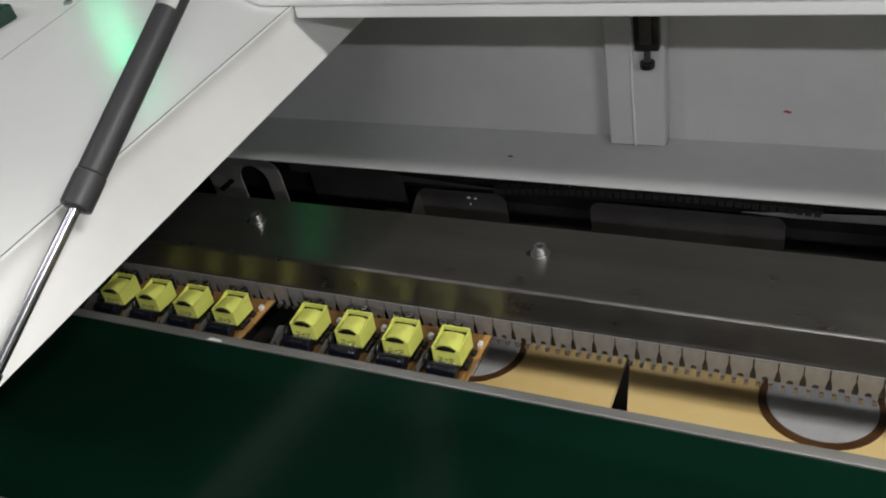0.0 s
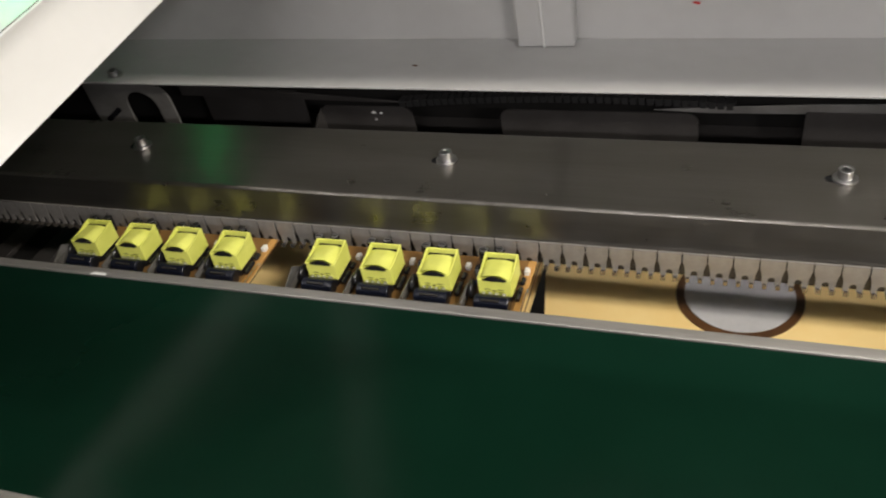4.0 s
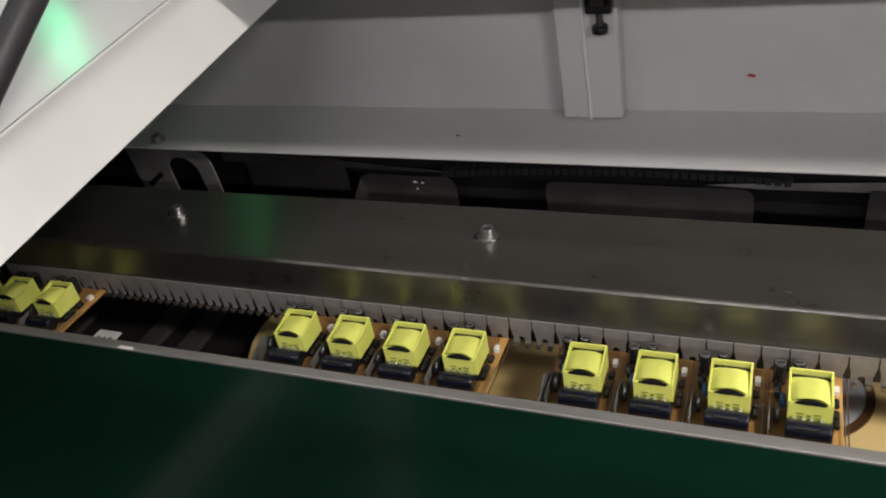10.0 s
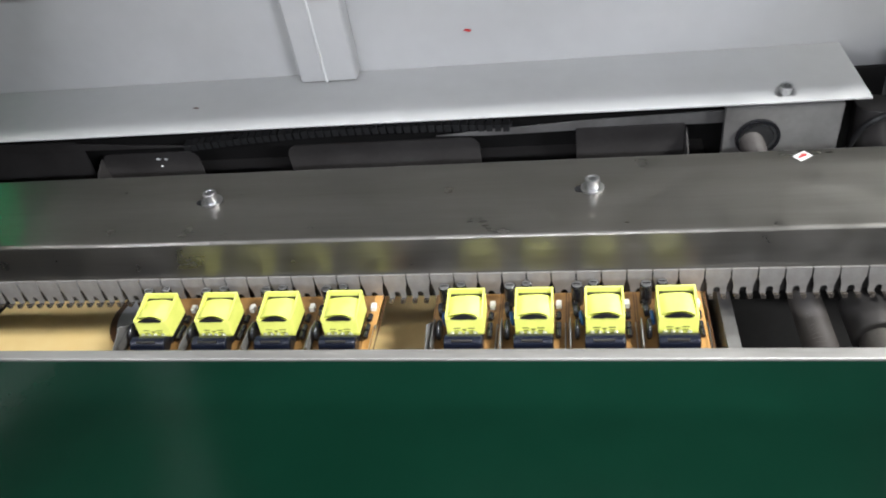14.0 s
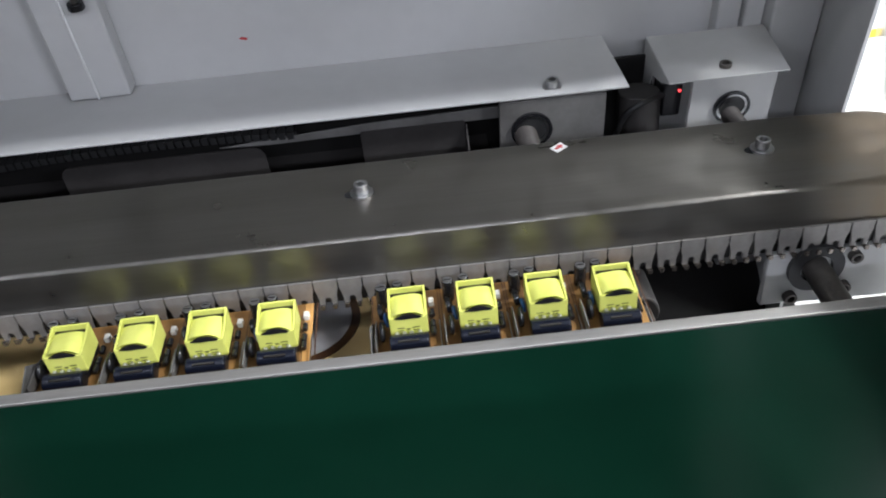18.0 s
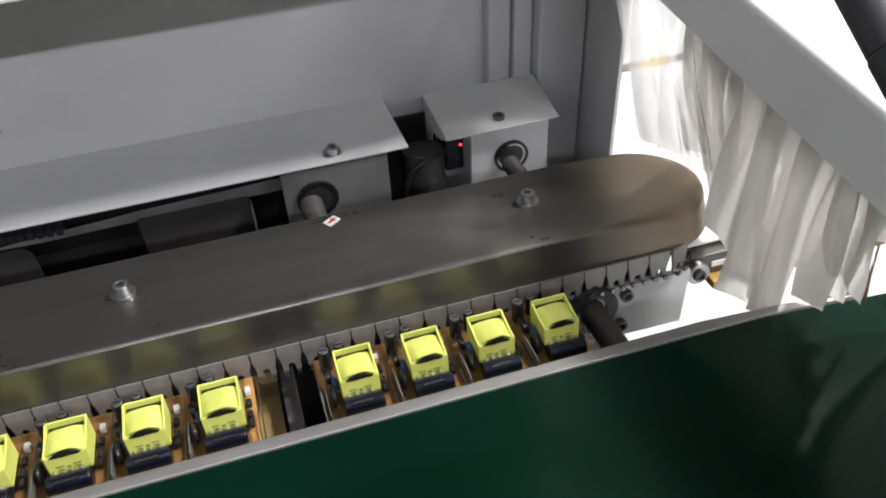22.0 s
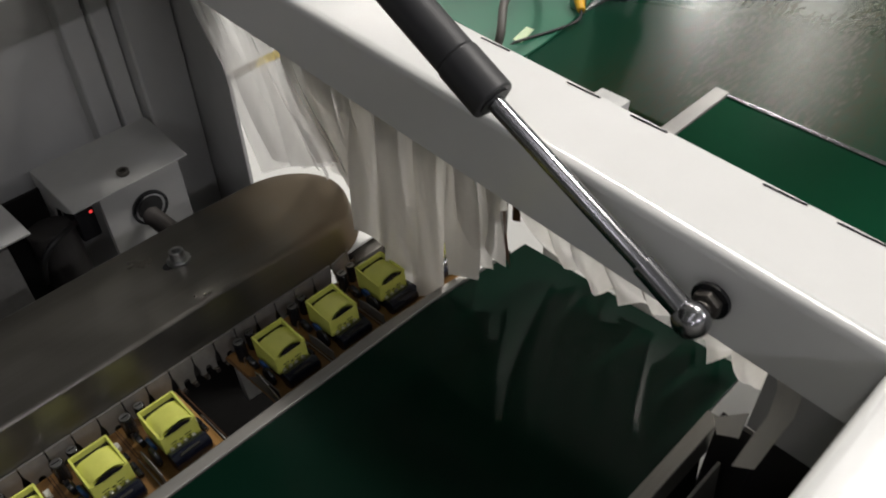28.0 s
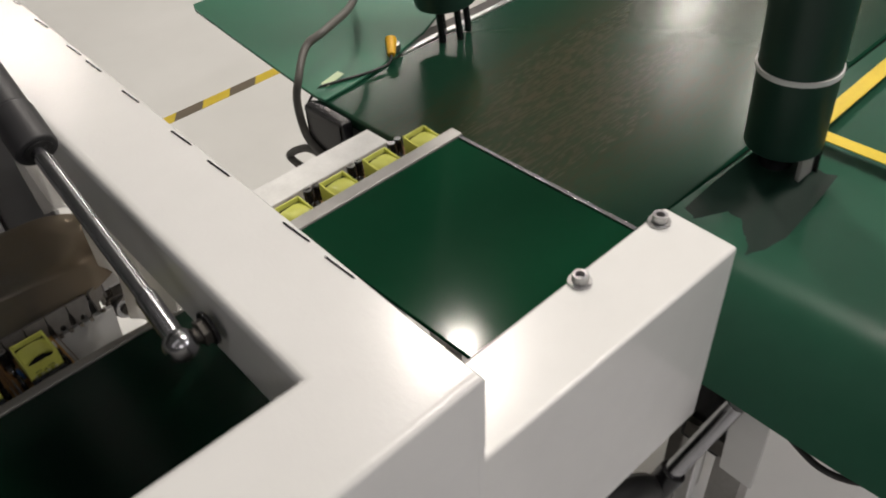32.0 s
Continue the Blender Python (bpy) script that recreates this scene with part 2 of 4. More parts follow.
M_STEELROD = material("greasy_steel", (0.145, 0.135, 0.122), 0.42, 0.7, (0.075, 0.068, 0.06), scale=40)


def glow(name, colour, power):
    m = bpy.data.materials.new(name)
    m.use_nodes = True
    b = m.node_tree.nodes["Principled BSDF"]
    b.inputs["Base Color"].default_value = (*colour, 1)
    b.inputs["Emission Color"].default_value = (*colour, 1)
    b.inputs["Emission Strength"].default_value = power
    return m


M_LED = glow("red_led", (1.0, 0.05, 0.05), 6)
M_GREENLAMP = glow("green_signal_lens", (0.02, 1.0, 0.30), 28)
M_GREENLAMP2 = glow("green_bright_lens", (0.02, 1.0, 0.42), 60)


def milky(name, colour, clear):
    """A milky foil: diffuse, lit from behind as well, and a little see-through."""
    m = bpy.data.materials.new(name)
    m.use_nodes = True
    nt = m.node_tree
    b = nt.nodes["Principled BSDF"]
    b.inputs["Roughness"].default_value = 0.3
    tr = nt.nodes.new("ShaderNodeBsdfTranslucent")
    tp = nt.nodes.new("ShaderNodeBsdfTransparent")
    tc = nt.nodes.new("ShaderNodeTexCoord")
    mp = nt.nodes.new("ShaderNodeMapping")
    mp.inputs["Scale"].default_value = (60, 60, 6)
    no = nt.nodes.new("ShaderNodeTexNoise")
    no.inputs["Scale"].default_value = 1.0
    no.inputs["Detail"].default_value = 4
    ramp = nt.nodes.new("ShaderNodeValToRGB")
    ramp.color_ramp.elements[0].position, ramp.color_ramp.elements[1].position = 0.35, 0.7
    ramp.color_ramp.elements[0].color = (*[v * 0.85 for v in colour], 1)
    ramp.color_ramp.elements[1].color = (*colour, 1)
    nt.links.new(tc.outputs["Object"], mp.inputs[0])
    nt.links.new(mp.outputs[0], no.inputs[0])
    nt.links.new(no.outputs[0], ramp.inputs[0])
    nt.links.new(ramp.outputs[0], b.inputs["Base Color"])
    nt.links.new(ramp.outputs[0], tr.inputs[0])
    m1, m2 = nt.nodes.new("ShaderNodeMixShader"), nt.nodes.new("ShaderNodeMixShader")
    m1.inputs[0].default_value, m2.inputs[0].default_value = 0.68, clear
    nt.links.new(b.outputs[0], m1.inputs[1])
    nt.links.new(tr.outputs[0], m1.inputs[2])
    nt.links.new(m1.outputs[0], m2.inputs[1])
    nt.links.new(tp.outputs[0], m2.inputs[2])
    nt.links.new(m2.outputs[0], nt.nodes["Material Output"].inputs[0])
    return m


M_FOIL = milky("milky_strip_foil", (0.94, 0.925, 0.895), 0.0)
M_CLEAR = milky("clear_strip_foil", (0.93, 0.915, 0.895), 0.62)


def belt_rubber():
    """Green belt rubber with a brown, grainy worn track along its middle."""
    m = bpy.data.materials.new("green_belt")
    m.use_nodes = True
    nt = m.node_tree
    b = nt.nodes["Principled BSDF"]
    b.inputs["Specular IOR Level"].default_value = 0.2
    tc = nt.nodes.new("ShaderNodeTexCoord")
    sep = nt.nodes.new("ShaderNodeSeparateXYZ")
    nt.links.new(tc.outputs["Object"], sep.inputs[0])

    def grain(stretch, scale, detail):
        mp = nt.nodes.new("ShaderNodeMapping")
        mp.inputs["Scale"].default_value = stretch
        no = nt.nodes.new("ShaderNodeTexNoise")
        no.inputs["Scale"].default_value = scale
        no.inputs["Detail"].default_value = detail
        nt.links.new(tc.outputs["Object"], mp.inputs[0])
        nt.links.new(mp.outputs[0], no.inputs[0])
        return no.outputs[0]

    def calc(kind, a, c):
        n = nt.nodes.new("ShaderNodeMath")
        n.operation = kind
        for k, v in enumerate((a, c)):
            if isinstance(v, (int, float)):
                n.inputs[k].default_value = v
            else:
                nt.links.new(v, n.inputs[k])
        return n.outputs[0]

    def ranged(v, lo, hi, a, c):
        r = nt.nodes.new("ShaderNodeMapRange")
        r.interpolation_type = "SMOOTHSTEP"
        for k, value in enumerate((lo, hi, a, c)):
            r.inputs[k + 1].default_value = value
        nt.links.new(v, r.inputs[0])
        return r.outputs[0]

    fine = grain((0.22, 1.5, 1), 260, 3)
    broad = grain((0.35, 1.6, 1), 6, 1)
    band = ranged(calc("ABSOLUTE", calc("ADD", sep.outputs[1], 0.155), 0.0), 0.03, 0.21, 1.0, 0.0)
    worn = calc("MULTIPLY", band, ranged(broad, 0.3, 0.65, 0.35, 1.0))
    worn_grain = calc("MULTIPLY", worn, ranged(fine, 0.38, 0.62, 0.55, 1.0))
    mix = nt.nodes.new("ShaderNodeMixRGB")
    mix.inputs[1].default_value = (0.007, 0.042, 0.024, 1)
    mix.inputs[2].default_value = (0.036, 0.029, 0.012, 1)
    nt.links.new(worn_grain, mix.inputs[0])
    nt.links.new(mix.outputs[0], b.inputs["Base Color"])
    nt.links.new(ranged(worn_grain, 0.0, 1.0, 0.2, 0.29), b.inputs["Roughness"])
    bp = nt.nodes.new("ShaderNodeBump")
    bp.inputs["Strength"].default_value = 0.22
    bp.inputs["Distance"].default_value = 0.0005
    nt.links.new(calc("MULTIPLY", fine, worn), bp.inputs["Height"])
    nt.links.new(bp.outputs[0], b.inputs["Normal"])
    return m


M_BELT = belt_rubber()

# ---- mesh helpers ----
CONV = Matrix.Rotation(-math.atan(0.1), 4, "X")  # the conveyor leans by about six degrees


def corner_normals(bm):
    """Area-weighted corner normals, so that flat faces stay flat beside their rounded edges."""
    limit = math.cos(radians(48))
    area = {f: f.calc_area() ** 1.5 + 1e-15 for f in bm.faces}
    out = {}
    for v in bm.verts:
        faces = list(v.link_faces)
        for f in faces:
            nf = f.normal
            total = Vector((0, 0, 0))
            for g in faces:
                if g is f or g.normal.dot(nf) > limit:
                    total += g.normal * area[g]
            out[(v, f)] = total.normalized() if total.length > 0 else nf.copy()
    return [out[(lp.vert, f)] for f in bm.faces for lp in f.loops]


def part(name, bm, mat, parent=None, label="", m=None, smooth=True):
    """One bmesh as one mesh object under a thing or a part."""
    me = bpy.data.meshes.new(name)
    bmesh.ops.recalc_face_normals(bm, faces=bm.faces[:])
    bm.normal_update()
    normals = corner_normals(bm) if smooth else None
    bm.to_mesh(me)
    bm.free()
    me.materials.append(mat)
    if smooth:
        me.shade_smooth()
        me.set_sharp_from_angle(angle=radians(48))
        me.normals_split_custom_set(normals)
    ob = new(name, me)
    if parent is not None:
        ob.parent = parent
    if m is not None:
        ob.matrix_basis = m
    if label:
        ob["label"] = label
    return ob


def empty(name, m, label, category, group="", kind=""):
    ob = new(name)
    ob.empty_display_size = 0.02
    ob.matrix_basis = m
    return tagged(ob, label, category, group, kind)


def add_box(bm, x0, x1, y0, y1, z0, z1, bevel=0.0):
    r = bmesh.ops.create_cube(bm, size=1.0, matrix=Matrix.LocRotScale(((x0 + x1) / 2, (y0 + y1) / 2, (z0 + z1) / 2), None, (x1 - x0, y1 - y0, z1 - z0)))
    if bevel:
        es = list({e for v in r["verts"] for e in v.link_edges})
        bmesh.ops.bevel(bm, geom=es, offset=bevel, segments=2, affect="EDGES", profile=0.5)
    return bm


def box(x0, x1, y0, y1, z0, z1, bevel=0.0):
    return add_box(bmesh.new(), x0, x1, y0, y1, z0, z1, bevel)


def add_cyl(bm, p0, p1, r0, r1=None, seg=20, cap=True):
    p0, p1 = Vector(p0), Vector(p1)
    d = p1 - p0
    rot = d.to_track_quat("Z", "Y").to_matrix().to_4x4()
    bmesh.ops.create_cone(bm, cap_ends=cap, segments=seg, radius1=r0, radius2=r0 if r1 is None else r1, depth=d.length, matrix=Matrix.Translation((p0 + p1) / 2) @ rot)
    return bm


def cyl(p0, p1, r0, r1=None, seg=20):
    return add_cyl(bmesh.new(), p0, p1, r0, r1, seg)


def add_prism(bm, outline, axis, a, b):
    """A closed outline of 2D points pushed from a to b along an axis (0, 1, 2)."""
    def at(p, v):
        q = list(p)
        q.insert(axis, v)
        return q
    lo = [bm.verts.new(at(p, a)) for p in outline]
    hi = [bm.verts.new(at(p, b)) for p in outline]
    n = len(outline)
    for i in range(n):
        bm.faces.new((lo[i], lo[(i + 1) % n], hi[(i + 1) % n], hi[i]))
    bm.faces.new(lo[::-1])
    bm.faces.new(hi)
    return bm


def prism(outline, axis, a, b):
    return add_prism(bmesh.new(), outline, axis, a, b)



def arc(cx, cy, r, a0, a1, n, ry=None):
    """Points on an arc, angles in degrees."""
    return [(cx + r * math.cos(radians(a0 + (a1 - a0) * i / n)), cy + (ry or r) * math.sin(radians(a0 + (a1 - a0) * i / n))) for i in range(n + 1)]


def sweep(points, r, seg=10):
    """A round tube along points, smoothed by Catmull-Rom."""
    pts = [Vector(p) for p in points]
    fine = []
    for i in range(len(pts) - 1):
        a, b, c, d = pts[max(i - 1, 0)], pts[i], pts[i + 1], pts[min(i + 2, len(pts) - 1)]
        for k in range(6):
            t = k / 6
            fine.append(0.5 * ((2 * b) + (c - a) * t + (2 * a - 5 * b + 4 * c - d) * t * t + (3 * b - a - 3 * c + d) * t ** 3))
    fine.append(pts[-1])
    bm = bmesh.new()
    rings = []
    up = Vector((0.13, 0.21, 1)).normalized()
    for i, p in enumerate(fine):
        d = (fine[min(i + 1, len(fine) - 1)] - fine[max(i - 1, 0)]).normalized()
        u = (up - d * up.dot(d)).normalized()
        v = d.cross(u)
        rings.append([bm.verts.new(p + r * (math.cos(2 * math.pi * k / seg) * u + math.sin(2 * math.pi * k / seg) * v)) for k in range(seg)])
        up = u
    for a, b in zip(rings, rings[1:]):
        for k in range(seg):
            bm.faces.new((a[k], a[(k + 1) % seg], b[(k + 1) % seg], b[k]))
    bm.faces.new(rings[0][::-1])
    bm.faces.new(rings[-1])
    return bm


def ring(c, axis, r_in, r_out, h, seg=28):
    """A flat ring round c, its axis along a direction, from the plane of c to h along it."""
    bm = bmesh.new()
    q = Vector(axis).to_track_quat("Z", "Y").to_matrix().to_4x4()
    m = Matrix.Translation(c) @ q
    loops = []
    for r, z in ((r_in, 0), (r_out, 0), (r_out, h), (r_in, h)):
        loops.append([bm.verts.new(m @ Vector((r * math.cos(2 * math.pi * k / seg), r * math.sin(2 * math.pi * k / seg), z))) for k in range(seg)])
    for i in range(4):
        a, b = loops[i], loops[(i + 1) % 4]
        for k in range(seg):
            bm.faces.new((a[k], a[(k + 1) % seg], b[(k + 1) % seg], b[k]))
    return bm


def bolt_head(c, axis, r, h):
    """A socket head with a recessed hexagon."""
    bm = ring(c, axis, r * 0.55, r, h, 24)
    q = Vector(axis).normalized()
    base = Vector(c) + q * (h * 0.35)
    add_cyl(bm, Vector(c), base, r * 0.56, seg=6)
    return bm


def thread(p0, p1, r, pitch, seg=14):
    """A screw: a row of ridges along a rod."""
    p0, p1 = Vector(p0), Vector(p1)
    d = (p1 - p0).normalized()
    q = d.to_track_quat("Z", "Y").to_matrix().to_4x4()
    m = Matrix.Translation(p0) @ q
    n = int((p1 - p0).length / pitch * 2)
    bm = bmesh.new()
    rings = [[bm.verts.new(m @ Vector(((r if i % 2 else r * 0.82) * math.cos(2 * math.pi * k / seg), (r if i % 2 else r * 0.82) * math.sin(2 * math.pi * k / seg), i * pitch / 2))) for k in range(seg)] for i in range(n)]
    for a, b in zip(rings, rings[1:]):
        for k in range(seg):
            bm.faces.new((a[k], a[(k + 1) % seg], b[(k + 1) % seg], b[k]))
    bm.faces.new(rings[0][::-1])
    bm.faces.new(rings[-1])
    return bm


def bevelled(bm, offset, angle=40, segments=2):
    bmesh.ops.recalc_face_normals(bm, faces=bm.faces[:])
    es = [e for e in bm.edges if len(e.link_faces) == 2 and e.calc_face_angle(0) > radians(angle)]
    bmesh.ops.bevel(bm, geom=es, offset=offset, segments=segments, affect="EDGES", profile=0.5)
    return bm


# ---- hall ----
tagged(part("floor", box(-4, 6, -4, 6, -0.95, -0.85), M_FLOOR), "light grey glossy epoxy factory floor", "floor", kind="structure")
tagged(part("ceiling", box(-4, 6, -4, 6, 1.95, 2.05), M_CEILING), "plain dark grey hall ceiling", "ceiling", kind="structure")
for nm, c in (("wall_north", (-4, 6, 6, 6.1)), ("wall_south", (-4, 6, -4.1, -4)), ("wall_west", (-4.1, -4, -4, 6)), ("wall_east", (6, 6.1, -4, 6))):
    tagged(part(nm, box(*c, -0.85, 1.95), M_HALL), "plain grey hall wall", "wall", kind="structure")

# hazard tape on the floor
tape = empty("hazard_tape", pose(0, 0, 0), "yellow and black striped hazard tape on the floor", "floor tape")
for k in range(14):
    x0 = 1.05 + 0.095 * k
    part("stripe", prism([(x0, 1.435), (x0 + 0.095, 1.435), (x0 + 0.125, 1.475), (x0 + 0.03, 1.475)], 2, -0.8499, -0.8485), M_TAPE if k % 2 else M_TAPEDK, tape, smooth=False)

# green signal lamp on its pole behind the machine
lamp = empty("signal_lamp", pose(-2.5, 1.87, 0), "bright green signal lamp on a thin pole", "signal lamp")
part("pole", cyl((0, 0, -0.85), (0, 0, 1.10), 0.012), M_PLATE, lamp)
part("lens", bevelled(cyl((0, 0, 1.10), (0, 0, 1.20), 0.05, seg=28), 0.006), M_GREENLAMP2, lamp, "glowing green lens")
part("cap", bevelled(cyl((0, 0, 1.20), (0, 0, 1.215), 0.051, seg=28), 0.004), M_BLACK, lamp)

# ---- machine housing ----
deck = empty("machine_housing", pose(0, 0, 0), "white powder-coated sheet metal soldering machine housing with an open top", "machine")
TOP = 0.183
part("left_deck", bevelled(prism([(-1.6, TOP), (-0.256, TOP), (-0.2618, 0.1655), (-0.2468, 0.1215), (-0.2495, 0.1215), (-0.2650, 0.160), (-0.2660, 0.168), (-1.6, 0.168)], 1, -0.48, 0.45), 0.002), M_PAINT, deck)
part("edge_seam", box(-0.2600, -0.2592, -0.479, 0.29, TOP - 0.001, TOP + 0.0003), M_STEELROD, deck)
FRAME_LOW = 0.1375
bm = prism([(0.68, -0.4255), (0.7125, 0.30), (0.766, 0.30), (0.7565, 0.05), (0.7315, -0.48), (-0.2555, -0.48), (-0.2555, -0.413)], 2, FRAME_LOW, TOP)
bmesh.ops.recalc_face_normals(bm, faces=bm.faces[:])
outer = [e for e in bm.edges if all(v.co.x > 0.73 and v.co.z > TOP - 0.001 for v in e.verts)]
bmesh.ops.bevel(bm, geom=outer, offset=0.0012, segments=1, affect="EDGES", profile=0.5)
rims = [e for e in bm.edges if all(v.co.z > TOP - 0.0001 for v in e.verts) and min(v.co.x for v in e.verts) < 0.725 and e.calc_face_angle(0) > 0.6]
rims += [e for e in bm.edges if abs(e.verts[0].co.z - e.verts[1].co.z) > 0.02 and max(v.co.z for v in e.verts) > TOP - 0.0001 and -0.3 < e.verts[0].co.x < 0.66]
bmesh.ops.bevel(bm, geom=rims, offset=0.006, segments=3, affect="EDGES", profile=0.5)
part("top_frame", bm, M_PAINT, deck)
part("front_flange", box(-0.2555, 0.64, -0.475, -0.452, 0.09, FRAME_LOW - 0.0005), M_PAINT, deck)
part("back_deck", bevelled(prism([(-0.292, 0.100), (0.700, 0.100), (0.700, 0.45), (-0.62, 0.45), (-0.62, 0.29)], 2, 0.1835, 0.1905), 0.002), M_PAINT, deck)
part("back_lip", bevelled(box(-0.2555, 0.699, 0.1015, 0.114, 0.1705, 0.1833), 0.002), M_PAINT, deck)
part("lip_end", bevelled(box(-0.2925, -0.256, 0.1035, 0.106, 0.1832, 0.1878), 0.0008), M_PAINT, deck)
part("plate_seam", box(-0.2965, -0.2955, 0.110, 0.30, 0.1895, 0.1908), M_FLAP, deck)
part("front_panel", box(-1.6, 0.7275, -0.4797, -0.4760, -0.85, FRAME_LOW - 0.0003), M_PAINT, deck)
part("side_panel", prism([(0.7276, -0.4797), (0.7312, -0.4797), (0.7352, -0.390), (0.7316, -0.390)], 2, -0.85, FRAME_LOW - 0.0003), M_PAINT, deck)
part("side_lining", box(0.7205, 0.7235, -0.476, -0.388, -0.2, 0.050), M_FLAP, deck, "sooty inner lining")
part("side_lining", box(0.7205, 0.7235, -0.3878, -0.3635, -0.2, 0.0445), M_FLAP, deck)
# grey instead of the housing white: shade of the corner channel in its colour
part("corner_flange", box(0.7195, 0.7235, -0.4755, -0.378, 0.0505, FRAME_LOW - 0.0005), M_INNERGREY, deck)
part("left_panel", box(-1.6, -1.595, -0.476, 0.45, -0.85, 0.1495), M_PAINT, deck)
part("back_wall", box(-1.594, 0.668, 0.302, 0.31, -0.85, 0.1645), M_INNERGREY, deck)
part("wall_channel", bevelled(box(0.669, 0.694, 0.285, 0.309, -0.4, 0.1645), 0.003), M_INNERGREY, deck)
part("wall_channel", bevelled(box(0.6955, 0.716, 0.279, 0.309, -0.4, 0.1645), 0.003), M_INNERGREY, deck)
part("corner_post", bevelled(box(0.717, 0.769, 0.262, 0.309, -0.85, FRAME_LOW - 0.0005), 0.003), M_INNERGREY, deck)
part("exit_jamb", bevelled(prism([(0.7705, 0.309), (0.7705, 0.262), (0.7445, 0.140), (0.7485, 0.140), (0.7745, 0.262), (0.7745, 0.309)], 2, -0.85, FRAME_LOW - 0.0005), 0.0008), M_INNERGREY, deck)
bm = bmesh.new()
add_prism(bm, [(0.183, -0.0595), (0.28, -0.070), (0.3015, -0.072), (0.3015, -0.0745), (0.28, -0.0725), (0.183, -0.062)], 0, -0.9, 0.552)
part("back_ledge", bevelled(bm, 0.0008), M_INNERGREY, deck)
part("wall_post", bevelled(box(-0.009, 0.055, 0.278, 0.3015, -0.069, 0.1645), 0.003), M_INNERGREY, deck)
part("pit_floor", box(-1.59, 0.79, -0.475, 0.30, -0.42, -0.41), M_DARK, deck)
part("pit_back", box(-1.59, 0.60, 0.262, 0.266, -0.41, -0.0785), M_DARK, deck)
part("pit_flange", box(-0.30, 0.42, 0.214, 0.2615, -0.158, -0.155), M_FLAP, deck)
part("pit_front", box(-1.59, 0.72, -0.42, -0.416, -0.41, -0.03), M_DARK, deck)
for yc in (0.017, -0.036, -0.092, -0.123, -0.176, -0.239, -0.280, -0.353, -0.388):
    xe = 0.7315 + (yc + 0.48) / 0.53 * 0.025
    part("slot", box(xe - 0.0036, xe - 0.0025, yc - 0.0105, yc + 0.0105, TOP - 0.001, TOP + 0.0004), M_BLACK, deck)
# open lid, hinged behind the back deck
lid = part("lid", box(-0.30, -0.24, -0.006, 0.006, 0.0, 0.62), M_PAINT, deck, m=pose(0, 0.30, 0.20, 14))
part("lid_frame", box(0.68, 0.74, -0.006, 0.006, 0.0, 0.62), M_PAINT, lid)
part("lid_frame", box(-0.2395, 0.6795, -0.006, 0.006, 0.56, 0.62), M_PAINT, lid)
part("lid_frame", box(-0.2395, 0.6795, -0.006, 0.006, 0.0, 0.06), M_PAINT, lid)
part("lid_window", box(-0.2395, 0.6795, -0.003, 0.003, 0.0605, 0.5595), M_GLASS, lid, "dark tinted window")
part("deck_seam", prism([(-0.5215, -0.10), (-0.523, -0.10), (-0.5465, 0.088), (-0.60, 0.44), (-0.5985, 0.44), (-0.545, 0.088)], 2, TOP - 0.001, TOP + 0.0003), M_PLATE, deck)
part("deck_screw", bolt_head((-0.562, 0.116, TOP), (0, 0, 1), 0.005, 0.003), M_SILVER, deck)
part("screw_hole", cyl((-0.345, 0.142, 0.1895), (-0.345, 0.142, 0.1909), 0.0045), M_BLACK, deck)
tagged(part("rubber_block", bevelled(box(-0.66, -0.603, 0.03, 0.08, TOP, TOP + 0.018), 0.003), M_ROLL), "dark green rubber block on the white deck", "block")

pilot = empty("pilot_lamp", pose(-0.450, 0.302, 0.140), "lit green pilot lamp on the back wall", "pilot lamp")
part("bezel", ring((0, 0, 0), (0, -1, 0), 0.0073, 0.0115, 0.004), M_BLACK, pilot)
part("lens", bevelled(cyl((0, 0, 0), (0, -0.006, 0), 0.0072, seg=24), 0.002), M_GREENLAMP, pilot, "glowing green lens")
wall_cable = tagged(part("wall_cable", sweep([(0.0215, 0.2765, -0.068), (0.0205, 0.277, 0.02), (0.022, 0.277, 0.09), (0.0215, 0.277, 0.16)], 0.0014), M_WHITEPL), "thin white cable down the wall post", "cable")
latch = empty("latch", pose(0.039, 0.278, 0.085), "black metal lid latch on the wall post", "latch")
part("body", bevelled(box(-0.013, 0.013, -0.012, 0, -0.03, 0.045), 0.002), M_BLACK, latch)
part("slider", bevelled(box(-0.006, 0.006, -0.016, -0.0125, -0.02, 0.03), 0.001), M_STEELROD, latch)
part("stem", cyl((0, -0.008, -0.0305), (0, -0.008, -0.043), 0.0035), M_STEELROD, latch)
part("knob", bevelled(cyl((0, -0.008, -0.043), (0, -0.008, -0.05), 0.008), 0.001), M_BLACK, latch)
for nm, p, sz, mt, lb in (("red_mark", (0.178, 0.3014, -0.031), (0.0045, 0.0005, 0.002), M_RED, "small red ink mark on the wall"),
                          ("red_mark", (-0.116, 0.234, -0.0647), (0.0035, 0.0018, 0.0004), M_BURNT, "small dark red speck on the ledge")):
    tagged(part(nm, prism([(-sz[0], 0), (-sz[0] * 0.4, sz[2] if sz[2] > sz[1] else sz[1]), (sz[0], 0.0002), (sz[0] * 0.5, -(sz[2] if sz[2] > sz[1] else sz[1]))], 1 if sz[2] > sz[1] else 2, -0.0003, 0.0003), mt, m=Matrix.Translation(p)), lb, "mark")


